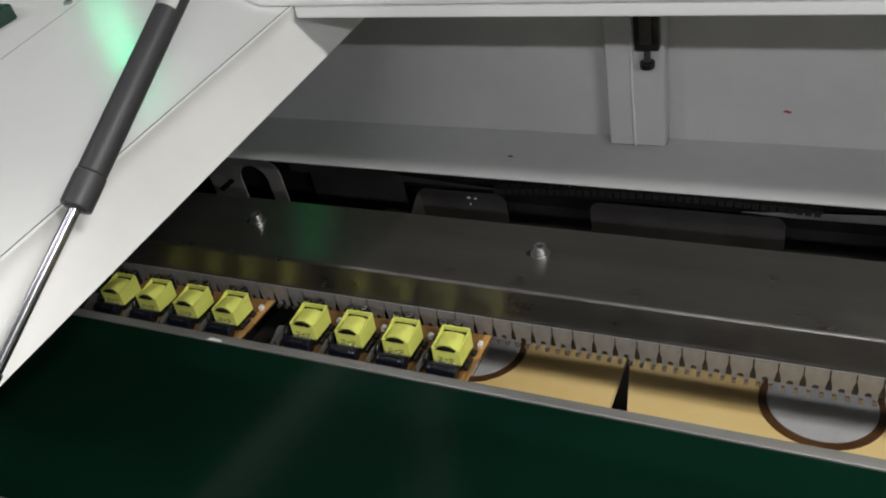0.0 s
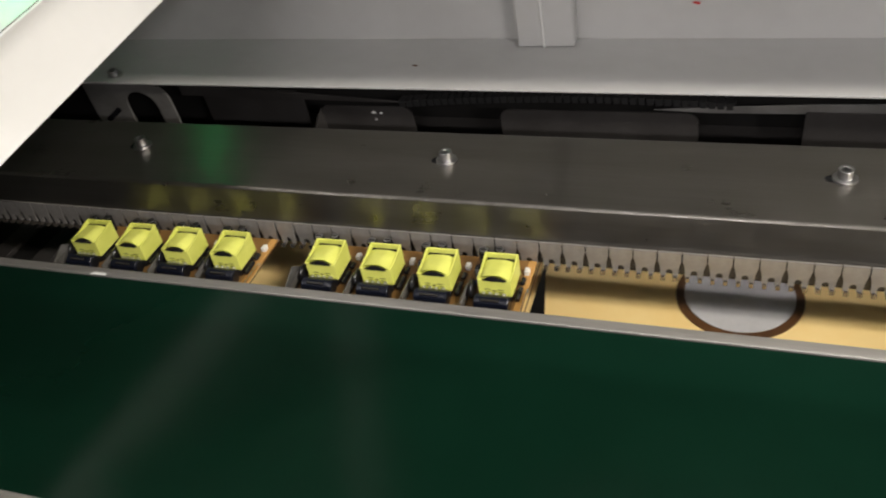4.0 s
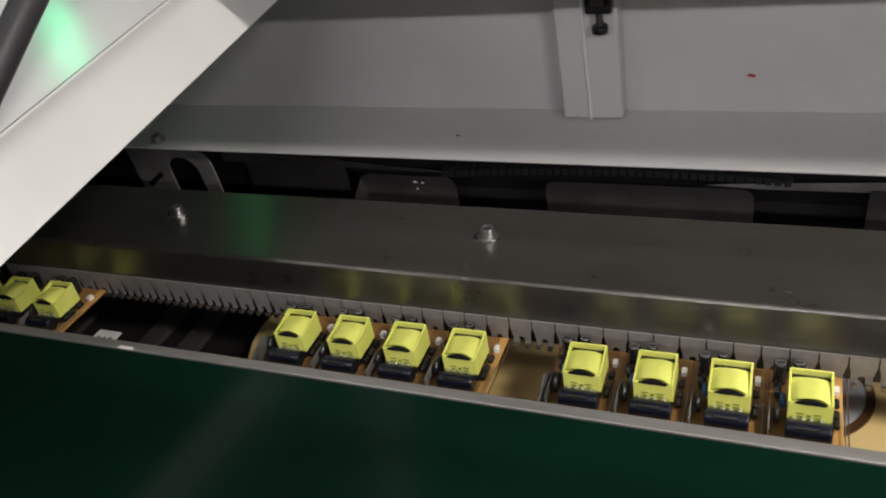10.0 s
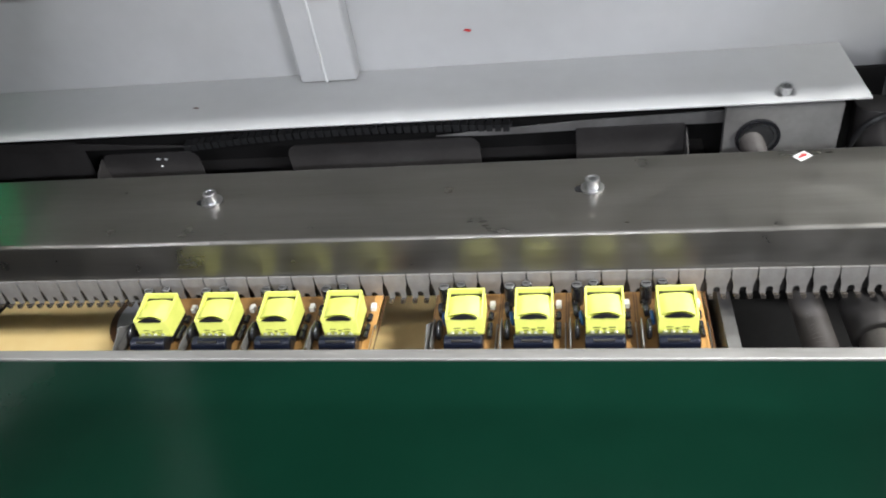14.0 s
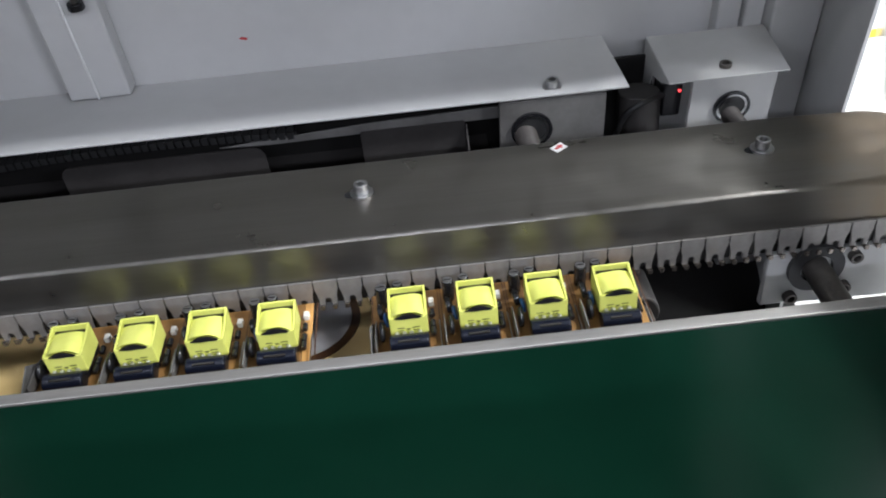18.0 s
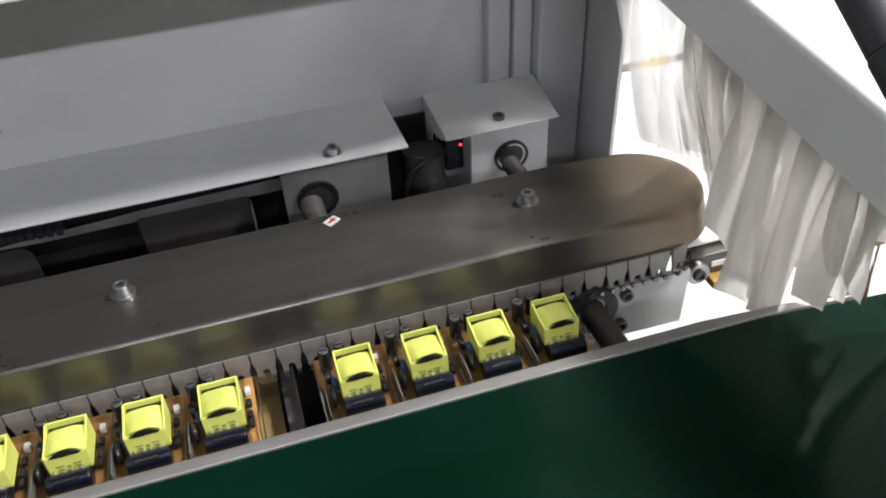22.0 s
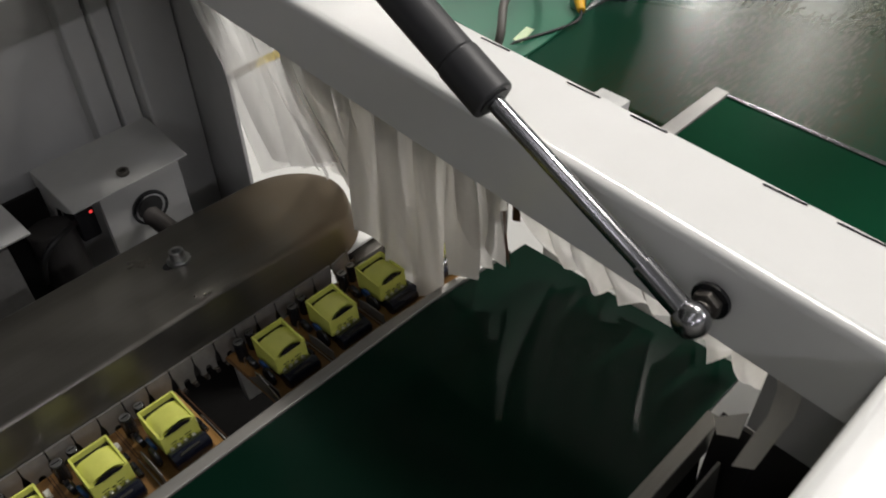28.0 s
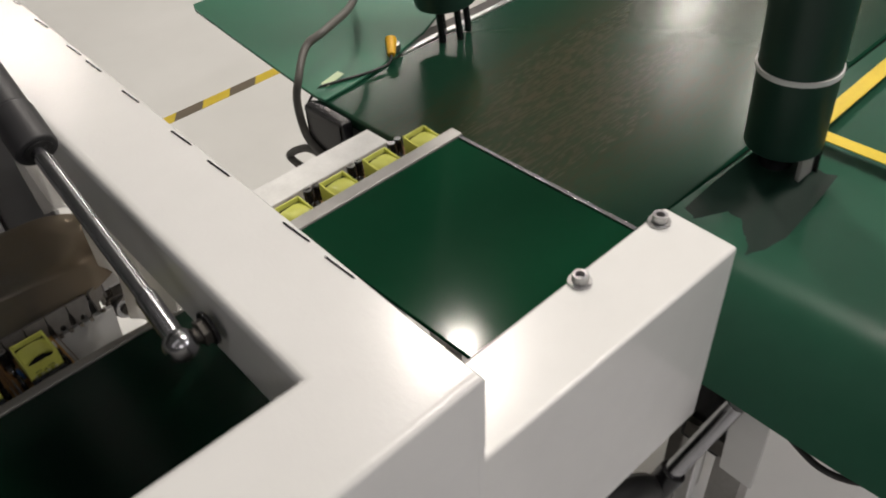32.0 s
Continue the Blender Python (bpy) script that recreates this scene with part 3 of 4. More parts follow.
def socket_bolt(name, m, label, group, r=0.0065):
    ob = empty(name, m, label, "bolt", group)
    part("washer", ring((0, 0, 0), (0, 0, 1), r * 0.5, r * 1.45, 0.0015), M_SILVER, ob)
    part("head", bevelled(bolt_head((0, 0, 0.0015), (0, 0, 1), r * 0.9, 0.0075), 0.0006), M_SILVER, ob)
    return ob


ledge_bolt = socket_bolt("ledge_bolt", pose(0.48, 0.199, -0.0613, 6), "steel socket bolt on the grey ledge", "ledge bolts")
copy_thing(ledge_bolt, pose(-0.498, 0.201, -0.0615, 6))


def bearing_block(name, x0, x1, y, ztop, xc, zc, r, label, mat=None, c=0.006):
    """A zinc plate with a round bearing."""
    ob = empty(name, pose(0, 0, 0), label, "bearing block", "bearing blocks")
    part("plate", bevelled(prism([(x0, -0.25), (x1, -0.25), (x1, ztop - c), (x1 - c, ztop), (x0 + c, ztop), (x0, ztop - c)], 1, y, y + 0.006), 0.0008), mat or M_PLATE, ob)
    part("bearing_ring", ring((xc, y, zc), (0, -1, 0), r * 0.84, r, 0.003, 36), M_BLACK, ob)
    part("bearing_race", ring((xc, y, zc), (0, -1, 0), r * 0.72, r * 0.84, 0.0022, 36), M_SILVER, ob)
    part("bearing_seal", cyl((xc, y, zc), (xc, y - 0.0015, zc), r * 0.72, seg=28), M_RUBBER, ob)
    return ob


# first plate: shade of the ledge put into its darker grey
bearing_block("bearing_block", 0.4265, 0.531, 0.186, -0.0660, 0.458, -0.100, 0.0205, "dull grey bearing block under the ledge end", M_DULL, 0.001)
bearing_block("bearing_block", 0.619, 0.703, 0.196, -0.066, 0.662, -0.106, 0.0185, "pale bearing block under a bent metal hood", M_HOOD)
# bracket plate darkened in colour for the shade below the ledge
bracket = empty("corner_bracket", pose(0, 0, 0), "grey sheet metal bracket with a round cut-out and a slot", "bracket")
part("plate", prism([(-0.545, -0.19), (-0.545, -0.0665), (-0.443, -0.0665), (-0.4325, -0.0715), (-0.4260, -0.080), (-0.4245, -0.090), (-0.4245, -0.19), (-0.4462, -0.19)] + arc(-0.4688, -0.1, 0.0226, 0, 180, 14) + [(-0.4914, -0.19)], 1, 0.190, 0.193), M_DULL, bracket, smooth=False)
part("slot", prism([(-0.5338, -0.1182), (-0.5336, -0.1222), (-0.5295, -0.1237), (-0.5050, -0.1065), (-0.5046, -0.1022), (-0.5088, -0.1010)], 1, 0.1893, 0.1899), M_BLACK, bracket)
hood = empty("sensor_hood", pose(0, 0, 0), "white bent sheet metal hood over a bearing", "hood")
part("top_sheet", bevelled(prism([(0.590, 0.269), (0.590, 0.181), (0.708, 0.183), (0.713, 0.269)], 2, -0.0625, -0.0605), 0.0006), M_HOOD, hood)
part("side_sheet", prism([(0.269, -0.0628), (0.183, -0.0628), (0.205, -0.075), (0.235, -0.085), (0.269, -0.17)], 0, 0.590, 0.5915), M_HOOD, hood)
part("bolt", bevelled(bolt_head((0.650, 0.200, -0.0605), (0, 0, 1), 0.006, 0.004), 0.0005), M_STEELROD, hood)
sensor = empty("sensor", pose(0, 0, 0), "black sensor with a red light", "sensor")
part("body", bevelled(box(0.598, 0.6175, 0.216, 0.25, -0.125, -0.083), 0.002), M_BLACK, sensor)
part("led", box(0.6125, 0.6151, 0.2145, 0.2159, -0.0948, -0.0929), M_LED, sensor, "glowing red light")
part("cable", sweep([(0.60, 0.22, -0.10), (0.575, 0.20, -0.092), (0.557, 0.20, -0.105), (0.55, 0.21, -0.14)], 0.003), M_RUBBER, sensor)
fan = tagged(part("motor", bevelled(cyl((0.575, 0.215, -0.15), (0.575, 0.225, -0.095), 0.022, seg=10), 0.002), M_FLAP), "dark motor can between the bearing blocks", "motor")


def flap(x0, x1, y, ztop, label, wings=(), r=0.012):
    ob = empty("deflector_plate", pose(0, 0, 0), label, "deflector plate", "deflector plates")
    part("plate", prism([(x0, -0.24)] + [(x0, ztop - r)] + arc(x0 + r, ztop - r, r, 180, 90, 5) + arc(x1 - r, ztop - r, r, 90, 0, 5) + [(x1, -0.24)], 1, y, y + 0.0015), M_FLAP, ob)
    for xw, dx in wings:
        part("wing", prism([(y, ztop - 0.004), (y, -0.2), (y - 0.10, -0.2), (y - 0.10, -0.15)], 0, xw, xw + 0.0015), M_FLAP, ob)
    return ob


fl = flap(-0.232, -0.118, 0.204, -0.1, "sooty bent deflector plate with white paint specks", ((-0.232, 0),))
for sx, sz, w in ((-0.168, -0.1075, 0.006), (-0.158, -0.108, 0.0035), (-0.165, -0.117, 0.002)):
    part("paint_speck", prism([(sx, sz), (sx + w * 0.5, sz + 0.0015), (sx + w, sz - 0.0008), (sx + w * 0.4, sz - 0.0015)], 1, 0.2030, 0.2038), M_WHITEPL, fl)
flap(-0.016, 0.190, 0.204, -0.099, "wide sooty deflector plate below the ledge")
flap(0.288, 0.3935, 0.204, -0.094, "sooty deflector plate with a side wing", ((0.394, 0),), 0.002)
flap(-0.405, -0.265, 0.226, -0.096, "dark deflector plate in the shadow")
for pts in ([(-0.42, -0.080), (-0.30, -0.084), (-0.12, -0.0965), (-0.12, -0.0975), (-0.28, -0.0955), (-0.42, -0.094)], [(0.145, -0.0985), (0.20, -0.094), (0.297, -0.088), (0.441, -0.084), (0.441, -0.098), (0.297, -0.099), (0.20, -0.1005)]):
    tagged(part("curved_guide", bevelled(prism(pts, 1, 0.2085, 0.2105), 0.0004), M_DULL if pts[0][0] > 0 else M_FLAP), "curved grey sheet metal guide under the ledge", "guide", "curved guides")

chain = empty("drag_chain", pose(0, 0, 0), "black toothed chain below the ledge", "chain")
link = None
for k in range(42):
    u = k / 51
    m = pose(-0.13 + 0.0085 * k, 0.214, -0.087 - 0.012 * (2 * u - 1) ** 2 - 0.001 * u, 0, -1.5, 0)
    if link is None:
        bm = box(-0.0032, 0.0032, -0.006, 0.006, -0.004, 0.004)
        add_box(bm, -0.0052, 0.0052, -0.003, 0.003, -0.0022, 0.0022)
        link = part("link", bm, M_RUBBER, chain, m=m)
    else:
        o = new("link", link.data)
        o.parent, o.matrix_basis = chain, m

# ---- conveyor ----
cover = empty("rail_cover", CONV, "brushed stainless steel rail cover with a rounded end", "cover")
CAP, CAPX, NEAR, FAR = 0.690, 0.0515, -0.0545, 0.045
MID, HALF = (NEAR + FAR) / 2, (FAR - NEAR) / 2
along = [-1.0, -0.5, 0.0, 0.4, 0.56, 0.60, 0.62, 0.64, 0.655, 0.67, 0.68]
ends = [radians(-90 + 4.5 * i) for i in range(41)]
outline = [(x, NEAR) for x in along] + [(CAP + CAPX * math.cos(a), MID + HALF * math.sin(a)) for a in ends] + [(x, FAR) for x in along[::-1]]


def drawn_in(p, d, z):
    """A point of the outline drawn towards the middle by d, at height z."""
    if p[0] <= CAP:
        return (p[0], p[1] + (d if p[1] < MID else -d), z)
    return (CAP + (p[0] - CAP) * (1 - d / HALF), MID + (p[1] - MID) * (1 - d / HALF), z)


bm = bmesh.new()
n = len(outline)
levels = [[bm.verts.new(drawn_in(p, -0.0054, -0.0346)) for p in outline]]
for k in range(11):
    a = radians(90 * k / 10)
    row = []
    for p in outline:
        g = max(0.0, min(1.0, (p[0] - 0.63) / 0.11))
        g = g * g * (3 - 2 * g)
        near = max(0.0, (MID - p[1]) / HALF)
        wide, deep = 0.0035 + (0.030 - 0.014 * near) * g, 0.0035 + (0.002 + 0.007 * near) * g
        out = 0.0054 * (deep - 0.0035) / 0.0316
        row.append(bm.verts.new(drawn_in(p, wide * (1 - math.cos(a)) - out, -0.003 - deep * (1 - math.sin(a)))))
    levels.append(row)
for lo, hi in zip(levels, levels[1:]):
    for i in range(n):
        bm.faces.new((lo[i], lo[(i + 1) % n], hi[(i + 1) % n], hi[i]))
bm.faces.new(levels[0][::-1])
bm.faces.new(levels[-1])
part("cover_plate", bm, M_STEEL, cover)
for bx in (-0.303, 0.0, 0.3, 0.601):
    part("slot", prism(arc(bx - 0.009, 0, 0.0042, 90, 270, 6) + arc(bx + 0.005, 0, 0.0042, -90, 90, 6), 2, -0.0032, -0.0026), M_BLACK, cover)
cover_bolt = socket_bolt("cover_bolt", CONV @ pose(0, 0, -0.0026), "steel socket bolt with washer on the rail cover", "cover bolts", 0.006)
for bx in (-0.303, 0.3, 0.601):
    copy_thing(cover_bolt, CONV @ pose(bx, 0, -0.0026, 0, 0, 40 * bx))
sticker = empty("sticker", CONV @ pose(0.454, 0.033, -0.0028, 0, 0, 38), "small white sticker with a red arrow", "sticker")
part("paper", prism([(-0.0062, -0.0040), (0.0054, -0.0044), (0.0062, 0.0040), (-0.0055, 0.0044)], 2, 0, 0.0004), M_WHITEPL, sticker)
part("red_arrow", prism([(-0.004, -0.0009), (0.0008, -0.0013), (0.0008, -0.0029), (0.0041, 0), (0.0008, 0.0029), (0.0008, 0.0013), (-0.004, 0.0009)], 2, 0.0004, 0.0008), M_RED, sticker)

guide = empty("chain_guide", CONV, "dark chain guide below the rail cover", "guide")
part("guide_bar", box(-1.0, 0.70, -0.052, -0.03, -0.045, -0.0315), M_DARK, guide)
part("guide_web", box(-1.0, 0.69, -0.050, -0.034, -0.062, -0.0455), M_FLAP, guide)

sheet = empty("green_sheet", CONV, "glossy dark green sheet laid along the front rail", "sheet")
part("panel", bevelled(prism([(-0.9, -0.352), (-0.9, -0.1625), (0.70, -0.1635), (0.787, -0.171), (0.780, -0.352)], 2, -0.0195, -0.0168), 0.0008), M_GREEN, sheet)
part("front_edge", bevelled(box(-0.9, 0.735, -0.362, -0.3525, -0.03, -0.0115), 0.001), M_RAIL, sheet)
part("front_web", box(-0.9, 0.7195, -0.360, -0.357, -0.18, -0.0305), M_DARK, sheet)
part("channel_side", bevelled(box(0.662, 0.664, -0.430, -0.379, -0.08, 0.003), 0.0005), M_DULL, sheet)
part("channel_side", bevelled(box(0.6645, 0.698, -0.381, -0.379, -0.08, 0.003), 0.0005), M_DULL, sheet)
part("channel_floor", box(0.6645, 0.715, -0.430, -0.3815, -0.062, -0.056), M_DARK, sheet)
part("channel_bolt", bevelled(bolt_head((0.688, -0.398, -0.056), (0, 0, 1), 0.0055, 0.03), 0.0005), M_STEELROD, sheet)
rail = empty("front_rail", CONV, "dull grey metal front rail strip with a paint chip", "rail")
part("strip", bevelled(prism([(-0.9, -0.1622), (-0.9, -0.1545), (0.66, -0.1535), (0.72, -0.1575), (0.775, -0.168), (0.70, -0.1632)], 2, -0.0225, -0.0155), 0.0012), M_RAIL, rail)
part("web", box(-0.9, 0.70, -0.1605, -0.1575, -0.10, -0.0226), M_DARK, rail)
part("paint_chip", prism([(-0.250, -0.1632), (-0.248, -0.160), (-0.236, -0.1605), (-0.235, -0.1632)], 2, -0.0154, -0.0150), M_WHITEPL, rail)

# solder tray below the boards
tray = empty("solder_tray", CONV, "amber flux-stained steel tray with two grey discs", "tray")
TZ = -0.100
part("tray_plate", prism(arc(-0.17, -0.03, 0.055, 90, 270, 10, 0.075) + [(0.076, -0.13), (0.076, 0.045)], 2, TZ - 0.006, TZ), M_AMBER, tray)
part("tray_plate", prism([(0.081, 0.045), (0.081, -0.02), (0.094, -0.09), (0.1, -0.13), (0.386, -0.13), (0.386, 0.045)], 2, TZ - 0.006, TZ), M_AMBER, tray)
for dx in (0.237, -0.062):
    part("burnt_rim", ring((dx, -0.027, TZ), (0, 0, 1), 0.0405, 0.0480, 0.0012, 48), M_BURNT, tray)
    part("disc", cyl((dx, -0.027, TZ), (dx, -0.027, TZ + 0.002), 0.0415, seg=48), M_DISC, tray)
part("end_wall", box(0.390, 0.399, -0.14, 0.045, TZ - 0.05, TZ + 0.02), M_DULL, tray)
heater = empty("preheater", CONV, "dark preheater with grey bars and a white label", "heater")
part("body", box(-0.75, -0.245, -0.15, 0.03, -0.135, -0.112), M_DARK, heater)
for hx in (-0.30, -0.345, -0.445, -0.50):
    part("bar", bevelled(box(hx, hx + 0.022, -0.149, 0.02, -0.1118, -0.106), 0.001), M_FLAP, heater)
part("label", box(-0.405, -0.378, -0.095, -0.055, -0.1118, -0.1105), M_WHITEPL, heater, "white paper label")
for k in range(3):
    part("print", box(-0.400 + 0.007 * k, -0.397 + 0.007 * k, -0.088, -0.064, -0.1105, -0.1102), M_INK, heater)

# lead screws and guide rods across the conveyor
screw = empty("lead_screw", CONV, "greasy threaded lead screw across the conveyor", "lead screw", "lead screws")
part("spindle", thread((0.4505, 0.185, -0.080), (0.4505, -0.15, -0.080), 0.0115, 0.0042), M_THREAD, screw)
screw = empty("lead_screw", CONV, "greasy threaded lead screw across the conveyor", "lead screw", "lead screws")
part("spindle", thread((0.657, 0.195, -0.088), (0.657, 0.03, -0.088), 0.0095, 0.0042), M_THREAD, screw)
rod = empty("guide_rod", CONV, "grey steel guide rod with a collar", "rod", "guide rods")
part("shaft", cyl((0.488, -0.02, -0.078), (0.488, -0.155, -0.078), 0.0125, seg=24), M_STEELROD, rod)
part("collar", bevelled(cyl((0.489, -0.045, -0.078), (0.489, -0.085, -0.078), 0.0175, seg=24), 0.002), M_FLAP, rod)
mount = empty("mount_plate", CONV, "light grey painted mounting plate with a rod bushing", "plate")
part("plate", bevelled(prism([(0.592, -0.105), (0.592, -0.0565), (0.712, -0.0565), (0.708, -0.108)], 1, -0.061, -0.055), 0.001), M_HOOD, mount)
part("bushing", ring((0.628, -0.0612, -0.070), (0, -1, 0), 0.012, 0.021, 0.004), M_RUBBER, mount)
part("rod", cyl((0.628, -0.050, -0.070), (0.632, -0.155, -0.080), 0.0098, seg=24), M_STEELROD, mount)
for hx, hz in ((0.656, -0.063), (0.653, -0.092), (0.613, -0.097)):
    part("screw", bevelled(bolt_head((hx, -0.061, hz), (0, -1, 0), 0.005, 0.006), 0.0005), M_STEELROD, mount)
block = tagged(part("block", bevelled(box(0.55, 0.592, -0.12, -0.085, -0.13, -0.095), 0.002), M_NAVY, m=CONV), "dark plastic block below the boards", "block")


def finger_parts(m):
    ob = empty("conveyor_finger", m, "satin titanium conveyor finger with stained hook tips", "conveyor finger", "conveyor fingers")
    h = 0.00885
    left = [(-h + 0.0005, -0.0315), (-h + 0.0006, -0.0395), (-h + 0.0017, -0.0435), (-h + 0.0024, -0.0475), (-h + 0.0024, -0.0535)]
    notch = [(-0.0024, -0.0535), (-0.0024, -0.0495)] + arc(0, -0.0495, 0.0024, 180, 0, 5)[1:-1] + [(0.0024, -0.0495), (0.0024, -0.0535)]
    right = [(-x, z) for x, z in left[::-1]]
    part("plate", prism(left + notch + right, 1, -0.0622, -0.0604), M_FINGER, ob)
    for tx in (-0.0044, 0.0044):
        bm = box(tx - 0.0015, tx + 0.0015, -0.0665, -0.0612, -0.0548, -0.0535)
        add_box(bm, tx - 0.0015, tx + 0.0015, -0.0668, -0.0656, -0.0548, -0.0510)
        part("tip", bm, M_TIP, ob)
    return ob


PITCH = 0.0176
first_finger = finger_parts(Matrix())
fingers = [first_finger] + [copy_thing(first_finger, Matrix()) for _ in range(84)]

# ---- circuit boards ----


def board_unit(ob, x):
    """One power supply on the panel, its transformer's middle at x."""
    # transformer
    y0, y1, zt = -0.1120, -0.0855, -0.0292
    tr = part("transformer", bevelled(box(x - 0.0128, x + 0.0128, y0, y1, -0.0440, zt), 0.0006), M_YELLOW, ob, "transformer wrapped in yellow tape")
    crown = bmesh.new()
    cols, rows = 10, 8
    grid = []
    for j in range(rows + 1):
        v = j / rows
        line = []
        for i in range(cols + 1):
            u = i / cols * 2 - 1
            line.append(crown.verts.new((x + 0.0111 * u, y0 + 0.0006 + 0.0205 * v, zt + 0.0003 + (0.0042 * (1 - u * u * abs(u)) + 0.0003 * math.sin(5 * u)) * (1 - 0.5 * v * v))))
        grid.append(line)
    for a, b in zip(grid, grid[1:]):
        for i in range(cols):
            crown.faces.new((a[i], a[i + 1], b[i + 1], b[i]))
    part("tape_crown", crown, M_YELLOW, tr)
    part("back_lip", bevelled(box(x - 0.0128, x + 0.0128, y1 - 0.0014, y1, zt - 0.001, -0.0245), 0.0005), M_YELLOW, tr)
    for sx in (-1, 1):
        xa, xb = sorted((x + sx * 0.0114, x + sx * 0.0128))
        part("tape_rim", prism([(y0 + 0.0004, zt - 0.001), (y0 + 0.0004, zt + 0.0006), (y0 + 0.012, zt + 0.0016), (y1 - 0.0016, -0.0248), (y1 - 0.0016, zt - 0.001)], 0, xa, xb), M_YELLOW, tr)
    part("core_gap", box(x - 0.0111, x + 0.0111, y1 - 0.0062, y1 - 0.0015, zt, zt + 0.0004), M_BLACK, tr)
    w = 0.0092
    part("core_gap", prism([(x - w, zt + 0.0001), (x - w * 0.72, zt + 0.0014), (x - w * 0.42, zt + 0.0027), (x - w * 0.1, zt + 0.0033), (x + w * 0.3, zt + 0.0031), (x + w * 0.62, zt + 0.0019), (x + w, zt + 0.0003), (x + w * 0.8, zt - 0.0006), (x + w * 0.3, zt - 0.0003), (x - w * 0.2, zt - 0.0007), (x - w * 0.75, zt - 0.0004)], 1, y0 - 0.0005, y0 + 0.0005), M_BLACK, tr)
    part("bobbin", bevelled(box(x - 0.0118, x + 0.0118, -0.1135, -0.0845, -0.0496, -0.0442), 0.0008), M_BLACK, tr)
    for k, (u, wd) in enumerate(((-0.0055, 0.0045), (-0.0005, 0.0028), (0.0045, 0.0048))):
        part("print", box(x + u - wd / 2, x + u + wd / 2, y0 - 0.0003, y0 + 0.0001, -0.0382 - 0.001 * (k % 2), -0.0375 - 0.001 * (k % 2)), M_INK, tr)
        part("print", box(x + u - wd / 2 + 0.0006, x + u + wd / 2 - 0.0006, y0 - 0.0003, y0 + 0.0001, -0.0405 + 0.0006 * (k % 2), -0.0398 + 0.0006 * (k % 2)), M_INK, tr)
    for u in (-0.0085, -0.0035, 0.0012, 0.0070):
        part("solder_pin", bevelled(cyl((x + u, y0 - 0.0014, -0.0440), (x + u, y0 - 0.0020, -0.0398), 0.0019, 0.0014, seg=10), 0.0005), M_ALU, tr)
    # large lying capacitor
    cy = -0.1212
    cap = part("large_capacitor", bevelled(cyl((x - 0.0135, cy, -0.0432), (x + 0.0125, cy, -0.0432), 0.0063, seg=24), 0.0012), M_NAVY, ob, "lying capacitor in a navy sleeve")
    part("end_disc", cyl((x + 0.0125, cy, -0.0432), (x + 0.0129, cy, -0.0432), 0.0048, seg=20), M_BLACK, cap)
    part("sleeve_mark", box(x - 0.008, x + 0.006, cy - 0.004, cy - 0.0025, -0.0378, -0.0372), M_FLAP, cap)
    # two standing capacitors
    for u, v, r, hh in ((-0.0180, -0.0745, 0.0042, 0.0172), (-0.0066, -0.0700, 0.0037, 0.0150)):
        c = part("standing_capacitor", bevelled(cyl((x + u, v, -0.0498), (x + u, v, -0.0498 + hh), r, seg=18), 0.0007), M_BLACK, ob)
        part("vent_top", bevelled(cyl((x + u, v, -0.0497 + hh), (x + u, v, -0.0492 + hh), r * 0.86, seg=18), 0.0002), M_SILVER, c, "bare metal top")
        part("vent_cross", box(x + u - r * 0.6, x + u + r * 0.6, v - 0.0004, v + 0.0004, -0.0491 + hh, -0.0490 + hh), M_BLACK, c)
    # standing discs and heat sink
    part("varistor", bevelled(cyl((x - 0.0200, -0.109, -0.0425), (x - 0.0168, -0.109, -0.0425), 0.0072, seg=20), 0.0014), M_BLACK, ob, "glossy black disc varistor")
    part("blue_capacitor", bevelled(cyl((x - 0.0165, -0.0985, -0.0420), (x - 0.0140, -0.0985, -0.0415), 0.0052, seg=16), 0.0011), M_TEAL, ob, "small blue disc capacitor")
    part("coil_core", bevelled(ring((x - 0.0205, -0.0885, -0.0435), (1, 0, 0.2), 0.0028, 0.0058, 0.004, 20), 0.0008), M_BLACK, ob)
    part("wire_loop", sweep([(x - 0.0205, -0.0800, -0.0498), (x - 0.0203, -0.0815, -0.0425), (x - 0.0195, -0.0850, -0.0400), (x - 0.0188, -0.0885, -0.0430), (x - 0.0186, -0.0895, -0.0498)], 0.0005, 6), M_SILVER, ob)
    part("heat_sink", prism([(-0.126, -0.0498), (-0.098, -0.0498), (-0.098, -0.042), (-0.108, -0.040), (-0.126, -0.041)], 0, x - 0.0232, x - 0.0224), M_DULL, ob)
    # small parts on the far side
    part("pale_connector", bevelled(box(x + 0.0140, x + 0.0178, -0.081, -0.0755, -0.0498, -0.0455), 0.0005), M_STRIP, ob)
    for v in (-0.091, -0.1015, -0.109):
        part("diode", bevelled(cyl((x + 0.0158, v - 0.003, -0.0465), (x + 0.0158, v + 0.003, -0.0465), 0.0020, seg=12), 0.0004), M_BLACK, ob)
    part("jumper", sweep([(x + 0.0205, -0.128, -0.0498), (x + 0.0205, -0.127, -0.0468), (x + 0.0205, -0.100, -0.0466), (x + 0.0205, -0.099, -0.0498)], 0.0004, 6), M_SILVER, ob)
    for u in (0.0228, -0.0258):
        part("score_line", box(x + u - 0.0004, x + u + 0.0004, -0.150, -0.0635, -0.0499, -0.04965), M_BURNT, ob)


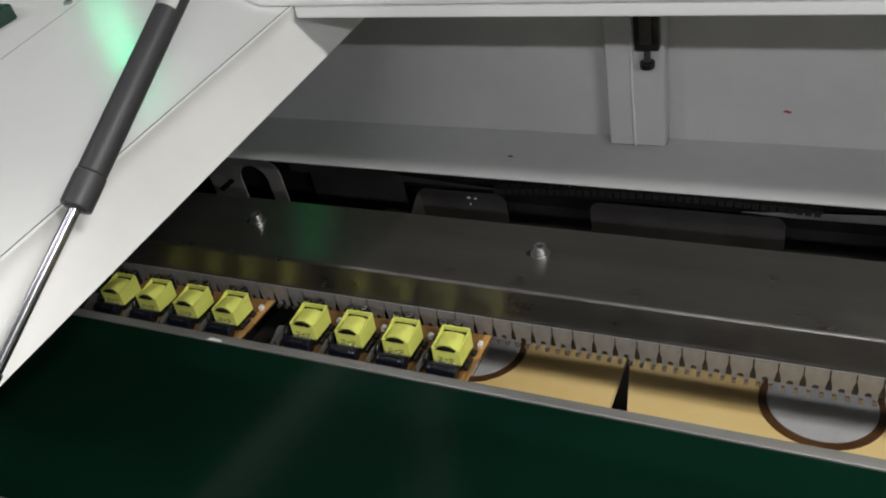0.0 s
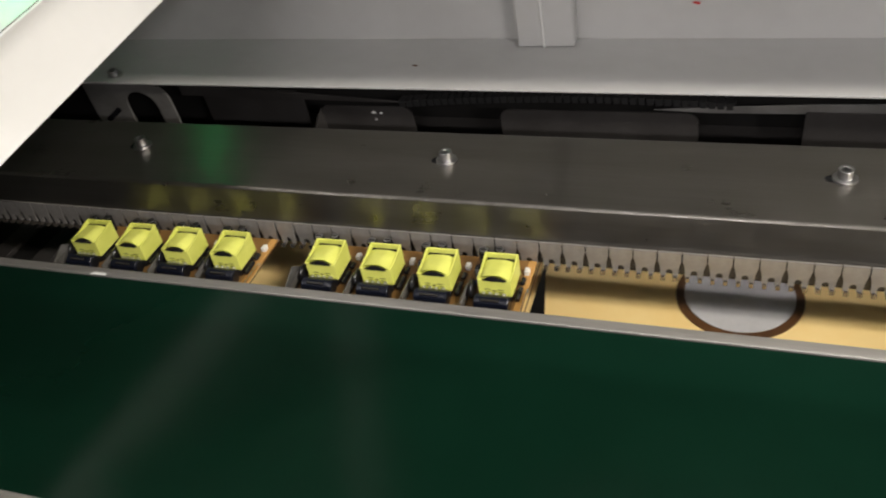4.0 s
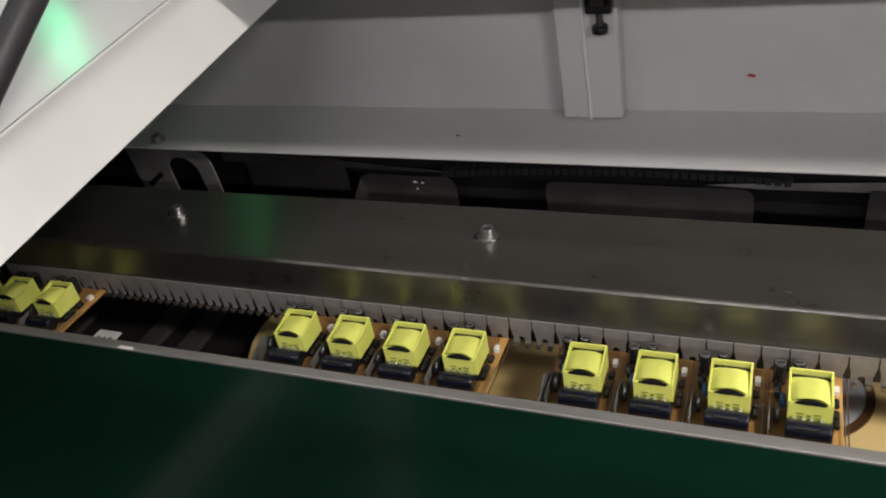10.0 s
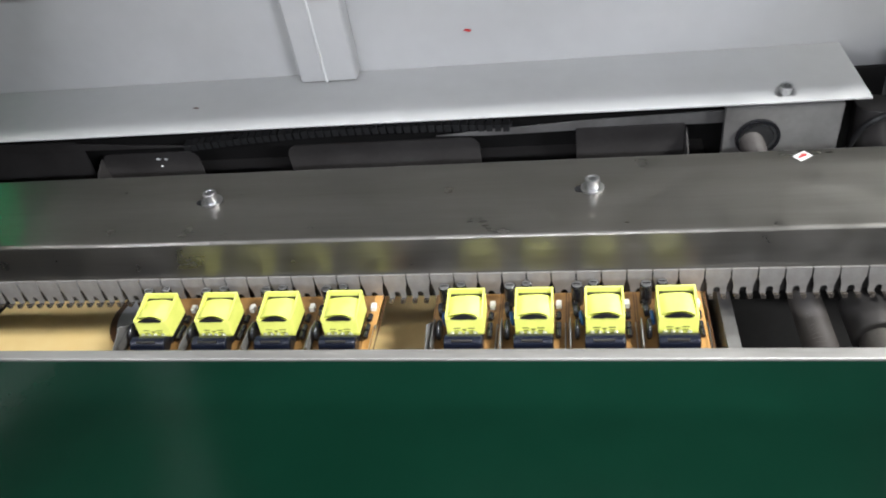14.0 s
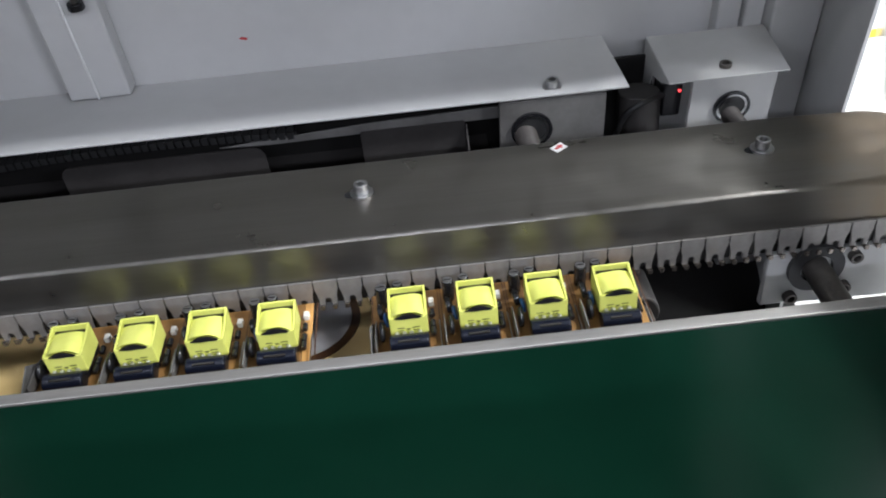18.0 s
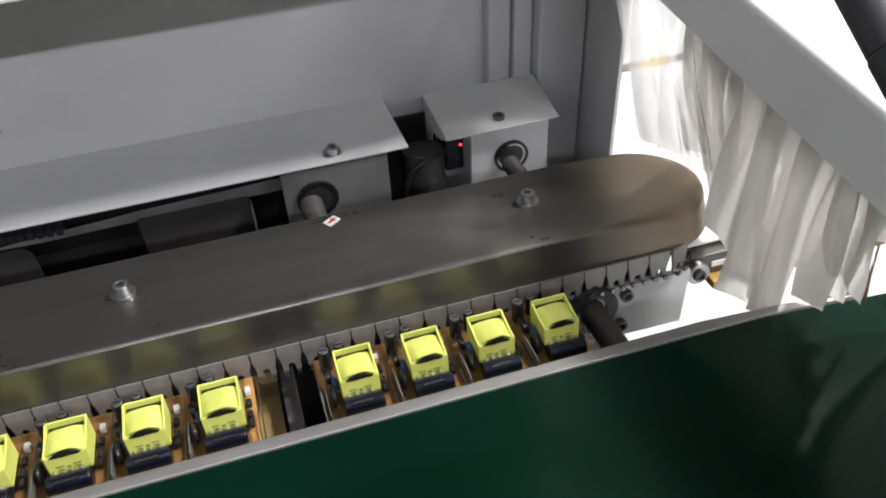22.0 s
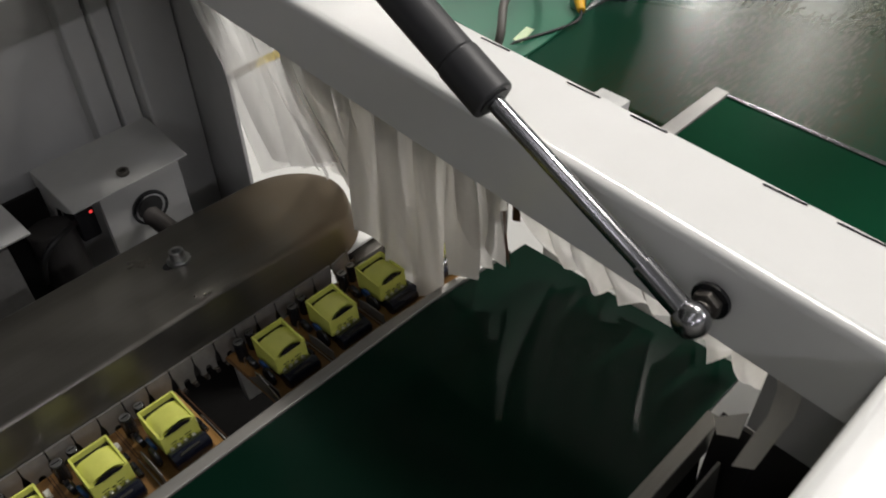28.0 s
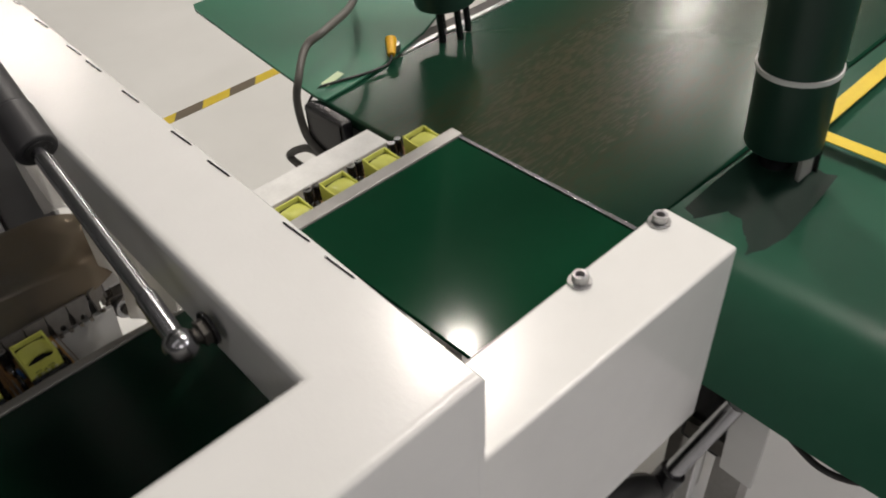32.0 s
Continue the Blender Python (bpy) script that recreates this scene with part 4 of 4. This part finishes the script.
def board():
    ob = empty("circuit_board", CONV, "brown circuit board carrying four yellow-taped transformers", "circuit board", "boards on the conveyor")
    part("panel", bevelled(box(-0.187, -0.0062, -0.154, -0.063, -0.0515, -0.0499), 0.0003), M_PCB, ob)
    part("panel_rail", bevelled(box(-0.006, 0, -0.154, -0.063, -0.0515, -0.0497), 0.0003), M_COPPER, ob, "bare ochre panel rail")
    for k in range(4):
        board_unit(ob, -0.02 - 0.0468 * k)
    part("end_sink", prism([(-0.150, -0.0498), (-0.112, -0.0498), (-0.092, -0.0498), (-0.112, -0.034)], 0, -0.1865, -0.1857), M_DULL, ob)
    return ob


SPEED = 0.0286
first_board = board()
boards = [(first_board, -0.0282), (copy_thing(first_board, CONV), -0.2562), (copy_thing(first_board, CONV), -0.648)]

# ---- gas struts ----


def gas_strut(ball, joint, top, side, label):
    """Ball joint, rod and cylinder; side: +1 where it hangs on the right frame."""
    ball, joint, top = Vector(ball), Vector(joint), Vector(top)
    d = (top - ball).normalized()
    ob = empty("gas_strut", Matrix.Translation(ball), label, "gas strut", "gas struts")
    o = lambda p: Vector(p) - ball
    bm = bmesh.new()
    bmesh.ops.create_uvsphere(bm, u_segments=24, v_segments=16, radius=0.0082)
    part("ball", bm, M_CHROME, ob)
    part("sleeve", bevelled(cyl(o(ball + d * 0.006), o(ball + d * 0.030), 0.0051, seg=20), 0.0008), M_CHROME, ob)
    part("rod", cyl(o(ball + d * 0.030), o(joint), 0.0041, seg=20), M_CHROME, ob)
    part("seal", cyl(o(joint - d * 0.0008), o(joint + d * 0.0005), 0.0075, seg=24), M_RUBBER, ob)
    part("end_sleeve", bevelled(cyl(o(joint), o(joint + d * 0.026), 0.0108, seg=28), 0.0012), M_CYLINDER, ob)
    part("cylinder", bevelled(cyl(o(joint + d * 0.026), o(top), 0.0102, seg=28), 0.001), M_CYLINDER, ob, "matt black cylinder")
    bm = bmesh.new()
    for k in range(9):
        a0, a1 = radians(20 + 22 * k), radians(42 + 22 * k)
        bm.faces.new([bm.verts.new((0.0104 * math.cos(a), v, 0.0104 * math.sin(a))) for a, v in ((a0, -0.022), (a1, -0.022), (a1, 0.022), (a0, 0.022))])
    bmesh.ops.remove_doubles(bm, verts=bm.verts[:], dist=1e-5)
    at = Matrix.Translation(o(joint + d * 0.183)) @ d.to_track_quat("Y", "Z").to_matrix().to_4x4()
    lab = part("label", bm, M_PLATE, ob, "pale printed paper label", m=at)
    for k in range(4):
        part("print", box(-0.0035, 0.0035, -0.016 + 0.008 * k, -0.013 + 0.008 * k, 0.01035, 0.0107), M_NAVY, lab)
    part("stud", cyl((0, 0, 0), (side * 0.0150, 0, 0), 0.004, seg=16), M_STEELROD, ob)
    part("nut", bevelled(cyl((side * 0.0095, 0, 0), (side * 0.0138, 0, 0), 0.0068, seg=6), 0.0006), M_STEELROD, ob)
    part("washer", cyl((side * 0.0138, 0, 0), (side * 0.0157, 0, 0), 0.0088, seg=24), M_BLACK, ob)
    return ob


gas_strut((0.6633, -0.3562, 0.162), (0.6663, -0.2435, 0.2136), (0.686, 0.238, 0.441), 1, "black gas strut with a chromed rod above the exit curtain")
gas_strut((-0.243, -0.351, 0.122), (-0.236, -0.221, 0.188), (-0.221, 0.244, 0.4225), -1, "black gas strut with a chromed rod leaning over the wide deck")

# ---- strip curtain at the exit ----
curtain = empty("strip_curtain", pose(0, 0, 0), "milky plastic strip curtain hanging in the exit", "curtain")
part("top_bar", bevelled(box(0.7265, 0.7305, -0.40, 0.139, 0.128, FRAME_LOW - 0.0006), 0.0008), M_PLATE, curtain)
rs = random.Random(5)


def strip(y, width, bottom, swing, curl, mat=None, x=0.714, lean=0.0, twist=0.0, cut_end=0.014, taper=0.08):
    """A hanging strip with a bend; swing leans it along x, curl bends its sides."""
    bm = bmesh.new()
    rows, cols = 12, 5
    top = FRAME_LOW
    grid = []
    ph = rs.uniform(0, 6)
    for i in range(rows + 1):
        u = i / rows
        z = top + (bottom - top) * u
        line = []
        for j in range(cols + 1):
            w = j / cols - 0.5
            xx = x + swing * u * u + twist * w * u + curl * (w * w - 0.1) * 4 * u + 0.003 * math.sin(ph + 5 * u + 3 * w)
            line.append(bm.verts.new((xx, y + lean * u + w * width * (1 - taper * u * u * u) + 0.004 * u * math.sin(ph), z + (cut_end * math.sin(ph * 2) * w if i == rows else 0))))
        grid.append(line)
    for a, b in zip(grid, grid[1:]):
        for j in range(cols):
            bm.faces.new((a[j], a[j + 1], b[j + 1], b[j]))
    bmesh.ops.solidify(bm, geom=bm.faces[:], thickness=0.0005)
    return part("strip", bm, mat or M_FOIL, curtain)


# clear drapes beside the jamb, swept towards the boards
y = 0.148
while y > 0.004:
    wd = rs.uniform(0.024, 0.034)
    low = 0.022 - 0.45 * max(0.0, y - 0.02) + rs.uniform(-0.010, 0.010)
    strip(y, wd, low, rs.uniform(0.004, 0.020), rs.uniform(-0.012, 0.012), M_CLEAR, 0.728, -0.045 - 0.25 * max(0.0, y - 0.05), rs.uniform(-0.030, 0.030))
    y -= wd * rs.uniform(0.45, 0.65)
# long milky strips over the rail end and the boards
for y, wd, low in ((-0.012, 0.030, -0.012), (-0.030, 0.028, -0.022), (-0.050, 0.026, -0.024), (-0.068, 0.024, -0.019), (-0.084, 0.022, -0.010), (-0.099, 0.022, -0.020), (-0.117, 0.024, -0.042), (-0.133, 0.022, -0.035),
                   (-0.147, 0.018, -0.028), (-0.159, 0.015, 0.004), (-0.170, 0.017, 0.014), (-0.182, 0.017, 0.025), (-0.193, 0.015, 0.046), (-0.200, 0.010, 0.085)):
    strip(y, wd * 1.55, low, rs.uniform(-0.003, 0.006) + (0.030 if y > -0.075 else 0.0), rs.uniform(-0.007, 0.007), None, 0.722 + rs.uniform(-0.003, 0.003), rs.uniform(-0.002, 0.004), rs.uniform(-0.014, 0.014), 0.012, 0.10)
# two small brown strips, stand-ins for the dark bracket bits in the gap
strip(-0.204, 0.006, 0.080, 0.004, 0.003, M_BURNT, 0.728, 0.002, 0.006)
strip(-0.198, 0.007, 0.030, 0.012, 0.002, M_BURNT, 0.729, 0.008, 0.008)
# short strips pushed outwards by the sheet, with ragged lower ends
y = -0.214
while y > -0.388:
    wd = rs.uniform(0.017, 0.027)
    strip(y, wd * 1.1, -0.0985 * y - 0.0115 + rs.uniform(0.0, 0.012), rs.uniform(0.036, 0.048), rs.uniform(0.001, 0.007), None, 0.732, rs.uniform(-0.004, 0.002), rs.uniform(-0.022, -0.008), 0.026, 0.30)
    y -= wd * 0.92
# the loose strip bent over the front corner
bm = bmesh.new()
prof = [(0.727, -0.366, 0.126), (0.718, -0.378, 0.124), (0.710, -0.388, 0.119), (0.704, -0.3935, 0.109), (0.701, -0.395, 0.094), (0.700, -0.392, 0.072), (0.699, -0.389, 0.046)]
ra = [bm.verts.new((x - 0.0014, y + 0.0052, z - 0.002)) for x, y, z in prof]
rb = [bm.verts.new((x + 0.0024, y - 0.0048, z + 0.0015)) for x, y, z in prof]
for i in range(len(prof) - 1):
    bm.faces.new((ra[i], ra[i + 1], rb[i + 1], rb[i]))
bmesh.ops.solidify(bm, geom=bm.faces[:], thickness=0.0005)
part("loose_strip", bm, M_FOIL, curtain)
bm = bmesh.new()
bits = [bm.verts.new(p) for p in ((0.698, -0.3675, 0.070), (0.6995, -0.382, 0.086), (0.6985, -0.382, 0.066), (0.698, -0.3715, 0.059))]
bm.faces.new(bits)
bmesh.ops.solidify(bm, geom=bm.faces[:], thickness=0.0005)
part("torn_tip", bm, M_FOIL, curtain)

# ---- outfeed ----
bar = empty("outfeed_bar", CONV, "aluminium outfeed bar with a pulley screw", "bar")
part("profile", bevelled(box(0.712, 0.90, -0.050, -0.034, -0.075, -0.056), 0.001), M_STEELROD, bar)
part("groove", box(0.737, 0.90, -0.0515, -0.0502, -0.068, -0.0635), M_WHITEPL, bar)
part("ochre_strip", bevelled(box(0.735, 0.90, -0.060, -0.0345, -0.084, -0.0765), 0.001), M_ORANGE, bar, "ochre fibre strip")
part("pulley", bevelled(cyl((0.722, -0.0505, -0.067), (0.722, -0.058, -0.067), 0.0095, seg=28), 0.001), M_SILVER, bar)
part("pulley_screw", bevelled(bolt_head((0.722, -0.058, -0.067), (0, -1, 0), 0.005, 0.003), 0.0004), M_STEELROD, bar)
part("cap_sheet", bevelled(prism([(0.700, -0.040), (0.703, -0.008), (0.80, -0.008), (0.80, -0.04)], 2, -0.053, -0.0505), 0.0006), M_WHITEPL, bar)
part("clip", bevelled(box(0.700, 0.712, -0.048, -0.03, -0.05, -0.03), 0.001), M_SILVER, bar)

shelf = empty("outfeed_shelf", pose(0, 0, 0), "glossy green outfeed shelf edged with a grey strip", "shelf")
part("panel", bevelled(box(0.82, 0.988, -0.388, -0.205, 0.0415, 0.0455), 0.0008), M_SHELF, shelf)
part("edge_strip", bevelled(box(0.82, 0.995, -0.2045, -0.192, 0.034, 0.047), 0.001), M_PLATE, shelf)
part("end_strip", bevelled(box(0.9885, 0.9925, -0.388, -0.205, 0.0405, 0.0468), 0.0006), M_CHROME, shelf)
guard = empty("outfeed_guard", pose(0, 0, 0), "white sheet metal outfeed guard with two steel screws", "guard")
part("box", bevelled(prism([(0.735, -0.446), (1.010, -0.454), (1.013, -0.392), (0.735, -0.389)], 2, -0.125, 0.058), 0.003), M_PAINT, guard)
for sx, sy in ((0.995, -0.400), (0.9085, -0.3975)):
    sc = part("screw", bevelled(bolt_head((sx, sy, 0.0595), (0, 0, 1), 0.0055, 0.006), 0.0005), M_SILVER, guard)
    part("washer", ring((sx, sy, 0.0582), (0, 0, 1), 0.003, 0.0082, 0.0013), M_SILVER, sc)
white_bar = tagged(part("guide_bar", bevelled(box(0.80, 0.975, -0.128, -0.098, 0.0, 0.014), 0.001), M_WHITEPL), "white plastic outfeed guide bar", "guide bar")
support = empty("outfeed_support", pose(0, 0, 0), "steel support frame below the outfeed", "support")
part("shaft", bevelled(cyl((0.992, -0.444, -0.228), (1.037, -0.475, -0.120), 0.0085, seg=24), 0.001), M_CHROME, support)
part("collar", bevelled(cyl((0.990, -0.443, -0.233), (1.003, -0.4515, -0.203), 0.0125, seg=24), 0.0015), M_BLACK, support)
part("clamp", bevelled(box(1.048, 1.074, -0.470, -0.428, -0.215, -0.098), 0.003), M_BLACK, support)
part("plate", bevelled(prism([(-0.472, -0.096), (-0.5055, -0.096), (-0.5075, -0.212), (-0.476, -0.209)], 0, 1.038, 1.0405), 0.0006), M_PAINT, support)
part("leg", bevelled(box(1.050, 1.064, -0.452, -0.438, -0.85, -0.2155), 0.002), M_ALU, support)
part("leg", bevelled(box(1.070, 1.084, -0.425, -0.410, -0.85, -0.12), 0.002), M_STEELROD, support)
part("link", bevelled(box(1.0405, 1.050, -0.482, -0.436, -0.20, -0.18), 0.001), M_STEELROD, support)
hose = tagged(part("hose", sweep([(0.86, -0.398, -0.235), (0.90, -0.410, -0.216), (0.937, -0.425, -0.203), (0.97, -0.438, -0.208), (0.992, -0.444, -0.231)], 0.013), M_RUBBER), "black rubber hose below the guard", "hose")
cable = tagged(part("cable", sweep([(1.042, -0.500, -0.100), (1.040, -0.512, -0.116), (1.038, -0.530, -0.126), (1.036, -0.549, -0.131), (1.036, -0.568, -0.128), (1.038, -0.588, -0.116), (1.044, -0.605, -0.098)], 0.0028), M_RUBBER), "thin black cable sagging below the mat edge", "cable")

# ---- belt line beyond the machine ----
line = empty("belt_conveyor", pose(0, 0, 0), "dark green belt conveyor worn shiny in the middle", "conveyor")
part("belt", bevelled(box(1.02, 5.2, -0.345, 0.048, -0.045, -0.03), 0.004), M_BELT, line)
part("frame", box(1.06, 5.2, -0.33, 0.035, -0.12, -0.046), M_PLATE, line)
part("roller", cyl((1.035, -0.34, -0.055), (1.035, 0.045, -0.055), 0.018, seg=24), M_RUBBER, line)
for lx in (1.4, 2.6, 4.0):
    for ly in (-0.32, 0.02):
        part("leg", box(lx, lx + 0.04, ly, ly + 0.04, -0.85, -0.12), M_PLATE, line)
end_block = tagged(part("end_block", bevelled(box(1.002, 1.019, -0.017, 0.048, -0.085, -0.0305), 0.004), M_BLACK), "black belt end bracket", "bracket")


def mat_sheet(name, x0, x1, y0, y1, z, label, wave, drop=0.0):
    bm = bmesh.new()
    nx, ny = 60, 14
    g = [[None] * (ny + 1) for _ in range(nx + 1)]
    for i in range(nx + 1):
        for j in range(ny + 1):
            x, yy = x0 + (x1 - x0) * (i / nx) ** 3, y0 + (y1 - y0) * j / ny
            zz = z + wave * noise.noise((x * 6, yy * 6, 1.3)) - drop * max(0, 1 - (x - x0) / 0.07) ** 2
            g[i][j] = bm.verts.new((x, yy, zz))
    for i in range(nx):
        for j in range(ny):
            bm.faces.new((g[i][j], g[i + 1][j], g[i + 1][j + 1], g[i][j + 1]))
    bmesh.ops.solidify(bm, geom=bm.faces[:], thickness=0.004)
    ob = empty(name, pose(0, 0, 0), label, "mat", "bench mats")
    part("rubber", bm, M_MAT, ob)
    return ob


mat_a = empty("bench_mat", pose(0, 0, 0), "green rubber mat on the bench behind the belt", "mat", "bench mats")
edge = [(1.019, 0.03), (1.06, 0.033), (1.12, 0.042), (1.2, 0.065), (1.29, 0.108), (1.45, 0.17), (1.8, 0.20), (5.2, 0.24), (5.2, 0.40), (1.127, 0.356), (1.053, 0.352), (1.046, 0.335), (1.030, 0.18), (1.017, 0.045)]
part("rubber", bevelled(prism(edge, 2, -0.0300, -0.0262), 0.0012), M_MAT, mat_a)
mat_b = mat_sheet("bench_mat", 1.0145, 5.2, -0.95, -0.352, -0.022, "wavy green rubber mat drooping over the bench edge", 0.010, 0.075)
for nm, c in (("bench_top", (1.09, 5.2, 0.072, 0.345, -0.06, -0.0302)), ("bench_top", (1.085, 5.2, -0.94, -0.36, -0.085, -0.042))):
    bt = empty("bench", pose(0, 0, 0), "plain workbench below a green mat", "bench", "benches")
    part(nm, box(*c), M_PLATE, bt)
    for lx in (1.25, 2.8, 4.6):
        for ly in (c[2] + 0.04, c[3] - 0.08):
            part("leg", box(lx, lx + 0.04, ly, ly + 0.04, -0.85, c[4]), M_PLATE, bt)
for bx0, bx1, by0, by1 in ((1.30, 1.80, -0.392, -0.376), (1.2765, 1.2925, -0.66, -0.378)):
    tagged(part("marking_tape", bevelled(box(bx0, bx1, by0, by1, -0.0125, -0.0115), 0.0003), M_TAPE), "yellow marking tape on the green mat", "tape", "marking tapes")
for px, py, rx, ry in ((1.214, -0.388, -2.0, -2.0), (1.222, 0.046, -3.5, -4.5)):
    roll = empty("wrapped_post", pose(px, py, 0, rx, ry), "post wrapped in dark green rubber with a white tie", "post", "wrapped posts")
    radius = 0.0335 if py < 0 else 0.037
    part("wrap", bevelled(cyl((0, 0, 0.012), (0, 0, 0.60), radius, seg=36), 0.002), M_ROLL, roll)
    part("tie", ring((0, 0, 0.086 if py < 0 else 0.072), (0, 0, 1), radius - 0.0002, radius + 0.0014, 0.0045, 36), M_WHITEPL, roll)
    if py < 0:
        part("bracket", bevelled(box(-0.012, 0.012, -0.026, -0.022, -0.02, 0.0118), 0.0006), M_PLATE, roll)
        part("strap", bevelled(box(0.0135, 0.0165, -0.030, -0.020, -0.022, 0.0116), 0.0004), M_BLACK, roll)
        part("core", cyl((0, 0.004, -0.02), (0, 0.004, 0.0118), 0.016, seg=20), M_BLACK, roll)
        bm = bmesh.new()
        rows = []
        for i in range(9):
            u = i / 8
            rows.append([bm.verts.new((-0.125 + 0.145 * u, 0.030 - 0.012 * u - 0.085 * v + 0.020 * v * u, -0.0165 + 0.019 * u * (1 - v) ** 2 + 0.003 * math.sin(9 * v + 4 * u))) for v in [k / 6 for k in range(7)]])
        for a, b in zip(rows, rows[1:]):
            for k in range(6):
                bm.faces.new((a[k], a[k + 1], b[k + 1], b[k]))
        bmesh.ops.solidify(bm, geom=bm.faces[:], thickness=0.0025)
        part("base_flap", bm, M_ROLL, roll, "dark green rubber flap folded round the foot")
    else:
        for fx, fy in ((-0.022, -0.010), (-0.004, -0.022), (0.016, -0.016), (0.004, 0.016)):
            part("foot", cyl((fx, fy, -0.030), (fx, fy, 0.0118), 0.0042, seg=12), M_BLACK, roll)
sock = empty("earth_plug", pose(1.13, 0.060, -0.018), "yellow earthing plug with a black lead on the mat", "plug")
part("stud", bevelled(cyl((0.012, -0.004, -0.008), (0.012, -0.004, 0.002), 0.009, seg=20), 0.001), M_SILVER, sock)
part("body", bevelled(cyl((-0.006, -0.022, 0.0), (0.010, -0.004, 0.008), 0.0046, 0.0070, seg=16), 0.001), M_PLUG, sock)
part("lead", sweep([(-0.006, -0.022, 0.0), (-0.016, -0.026, -0.006), (-0.045, -0.022, -0.0065), (-0.08, -0.012, -0.0065), (-0.102, -0.004, -0.010), (-0.118, 0.0, -0.03)], 0.0016), M_RUBBER, sock)
tagged(part("label_tape", prism([(-0.016, -0.006), (0.015, -0.004), (0.016, 0.006), (-0.015, 0.005)], 2, 0, 0.0008), M_LABELTAPE, m=pose(1.053, 0.058, -0.0262, 0, 0, 12)), "pale green label tape on the mat", "label")
cable = tagged(part("power_cable", sweep([(1.45, 0.60, 0.16), (1.30, 0.36, 0.06), (1.20, 0.19, 0.032), (1.125, 0.099, 0.03), (1.061, 0.066, 0.03), (1.030, 0.066, 0.02), (1.0, 0.045, 0.0), (1.0, 0.055, -0.033), (1.0, 0.047, -0.07), (1.0, 0.02, -0.084)], 0.0045), M_CABLE), "grey power cable looping behind the belt", "cable")
part("loop", sweep([(1.0, 0.02, -0.086), (1.0, 0.052, -0.089), (1.0, 0.092, -0.118), (1.0, 0.06, -0.123), (1.0, 0.03, -0.116)], 0.0045), M_CABLE, cable)
part("belt_edge", bevelled(box(1.15, 5.2, 0.0495, 0.058, -0.052, -0.0305), 0.001), M_ALU, line)


def motions():
    for k, (ob, off) in enumerate(boards):
        rows = []
        for t in (0.0, 8.0, 16.0, 24.0, 28.0, 28.5, 29.0, 29.5, 30.2, 30.6, 31.0, 31.5, 32.0):
            dx = dy = dz = 0.0
            if k == 0 and t > 28.0:
                dx = {28.5: 0.002, 29.0: 0.010, 29.5: 0.026, 30.2: 0.046, 30.6: 0.054, 31.0: 0.064, 31.5: 0.089, 32.0: 0.117}[t]
                lift = {28.5: 0.0, 29.0: 0.0, 29.5: 0.0, 30.2: 0.1, 30.6: 0.75}.get(t, 1.0)
                dy, dz = -0.070 * lift, 0.041 * lift
            # the front board swings round a little as it slides out beside the shelf
            turn = {30.2: -2, 30.6: -9, 31.0: -12, 31.5: -6}.get(t, 0) if k == 0 else 0
            swing = Matrix.Translation((-0.02, -0.1, 0)) @ pose(0, 0, 0, 0, 0, turn) @ Matrix.Translation((0.02, 0.1, 0))
            rows.append((t, CONV @ pose(off + SPEED * t + dx, dy, dz) @ swing))
        walk(ob, rows)
    # fingers run along the rail, round the end and back inside the cover
    end, radius, axle = 0.690, 0.024, -0.036
    for k, ob in enumerate(fingers):
        start = -0.7561 + PITCH * k
        rows = []
        for i in range(0, 33):
            s = start + SPEED * i
            if s < end:
                m = pose(s, 0, 0)
            else:
                a = min((s - end) / radius, math.pi)
                back = max(0.0, s - end - math.pi * radius)
                turn = Matrix.Translation((end - back, axle, 0)) @ Matrix.Rotation(a, 4, "Z") @ Matrix.Translation((0, -axle, 0))
                m = turn
            rows.append((float(i), CONV @ m))
        walk(ob, rows)


motions()
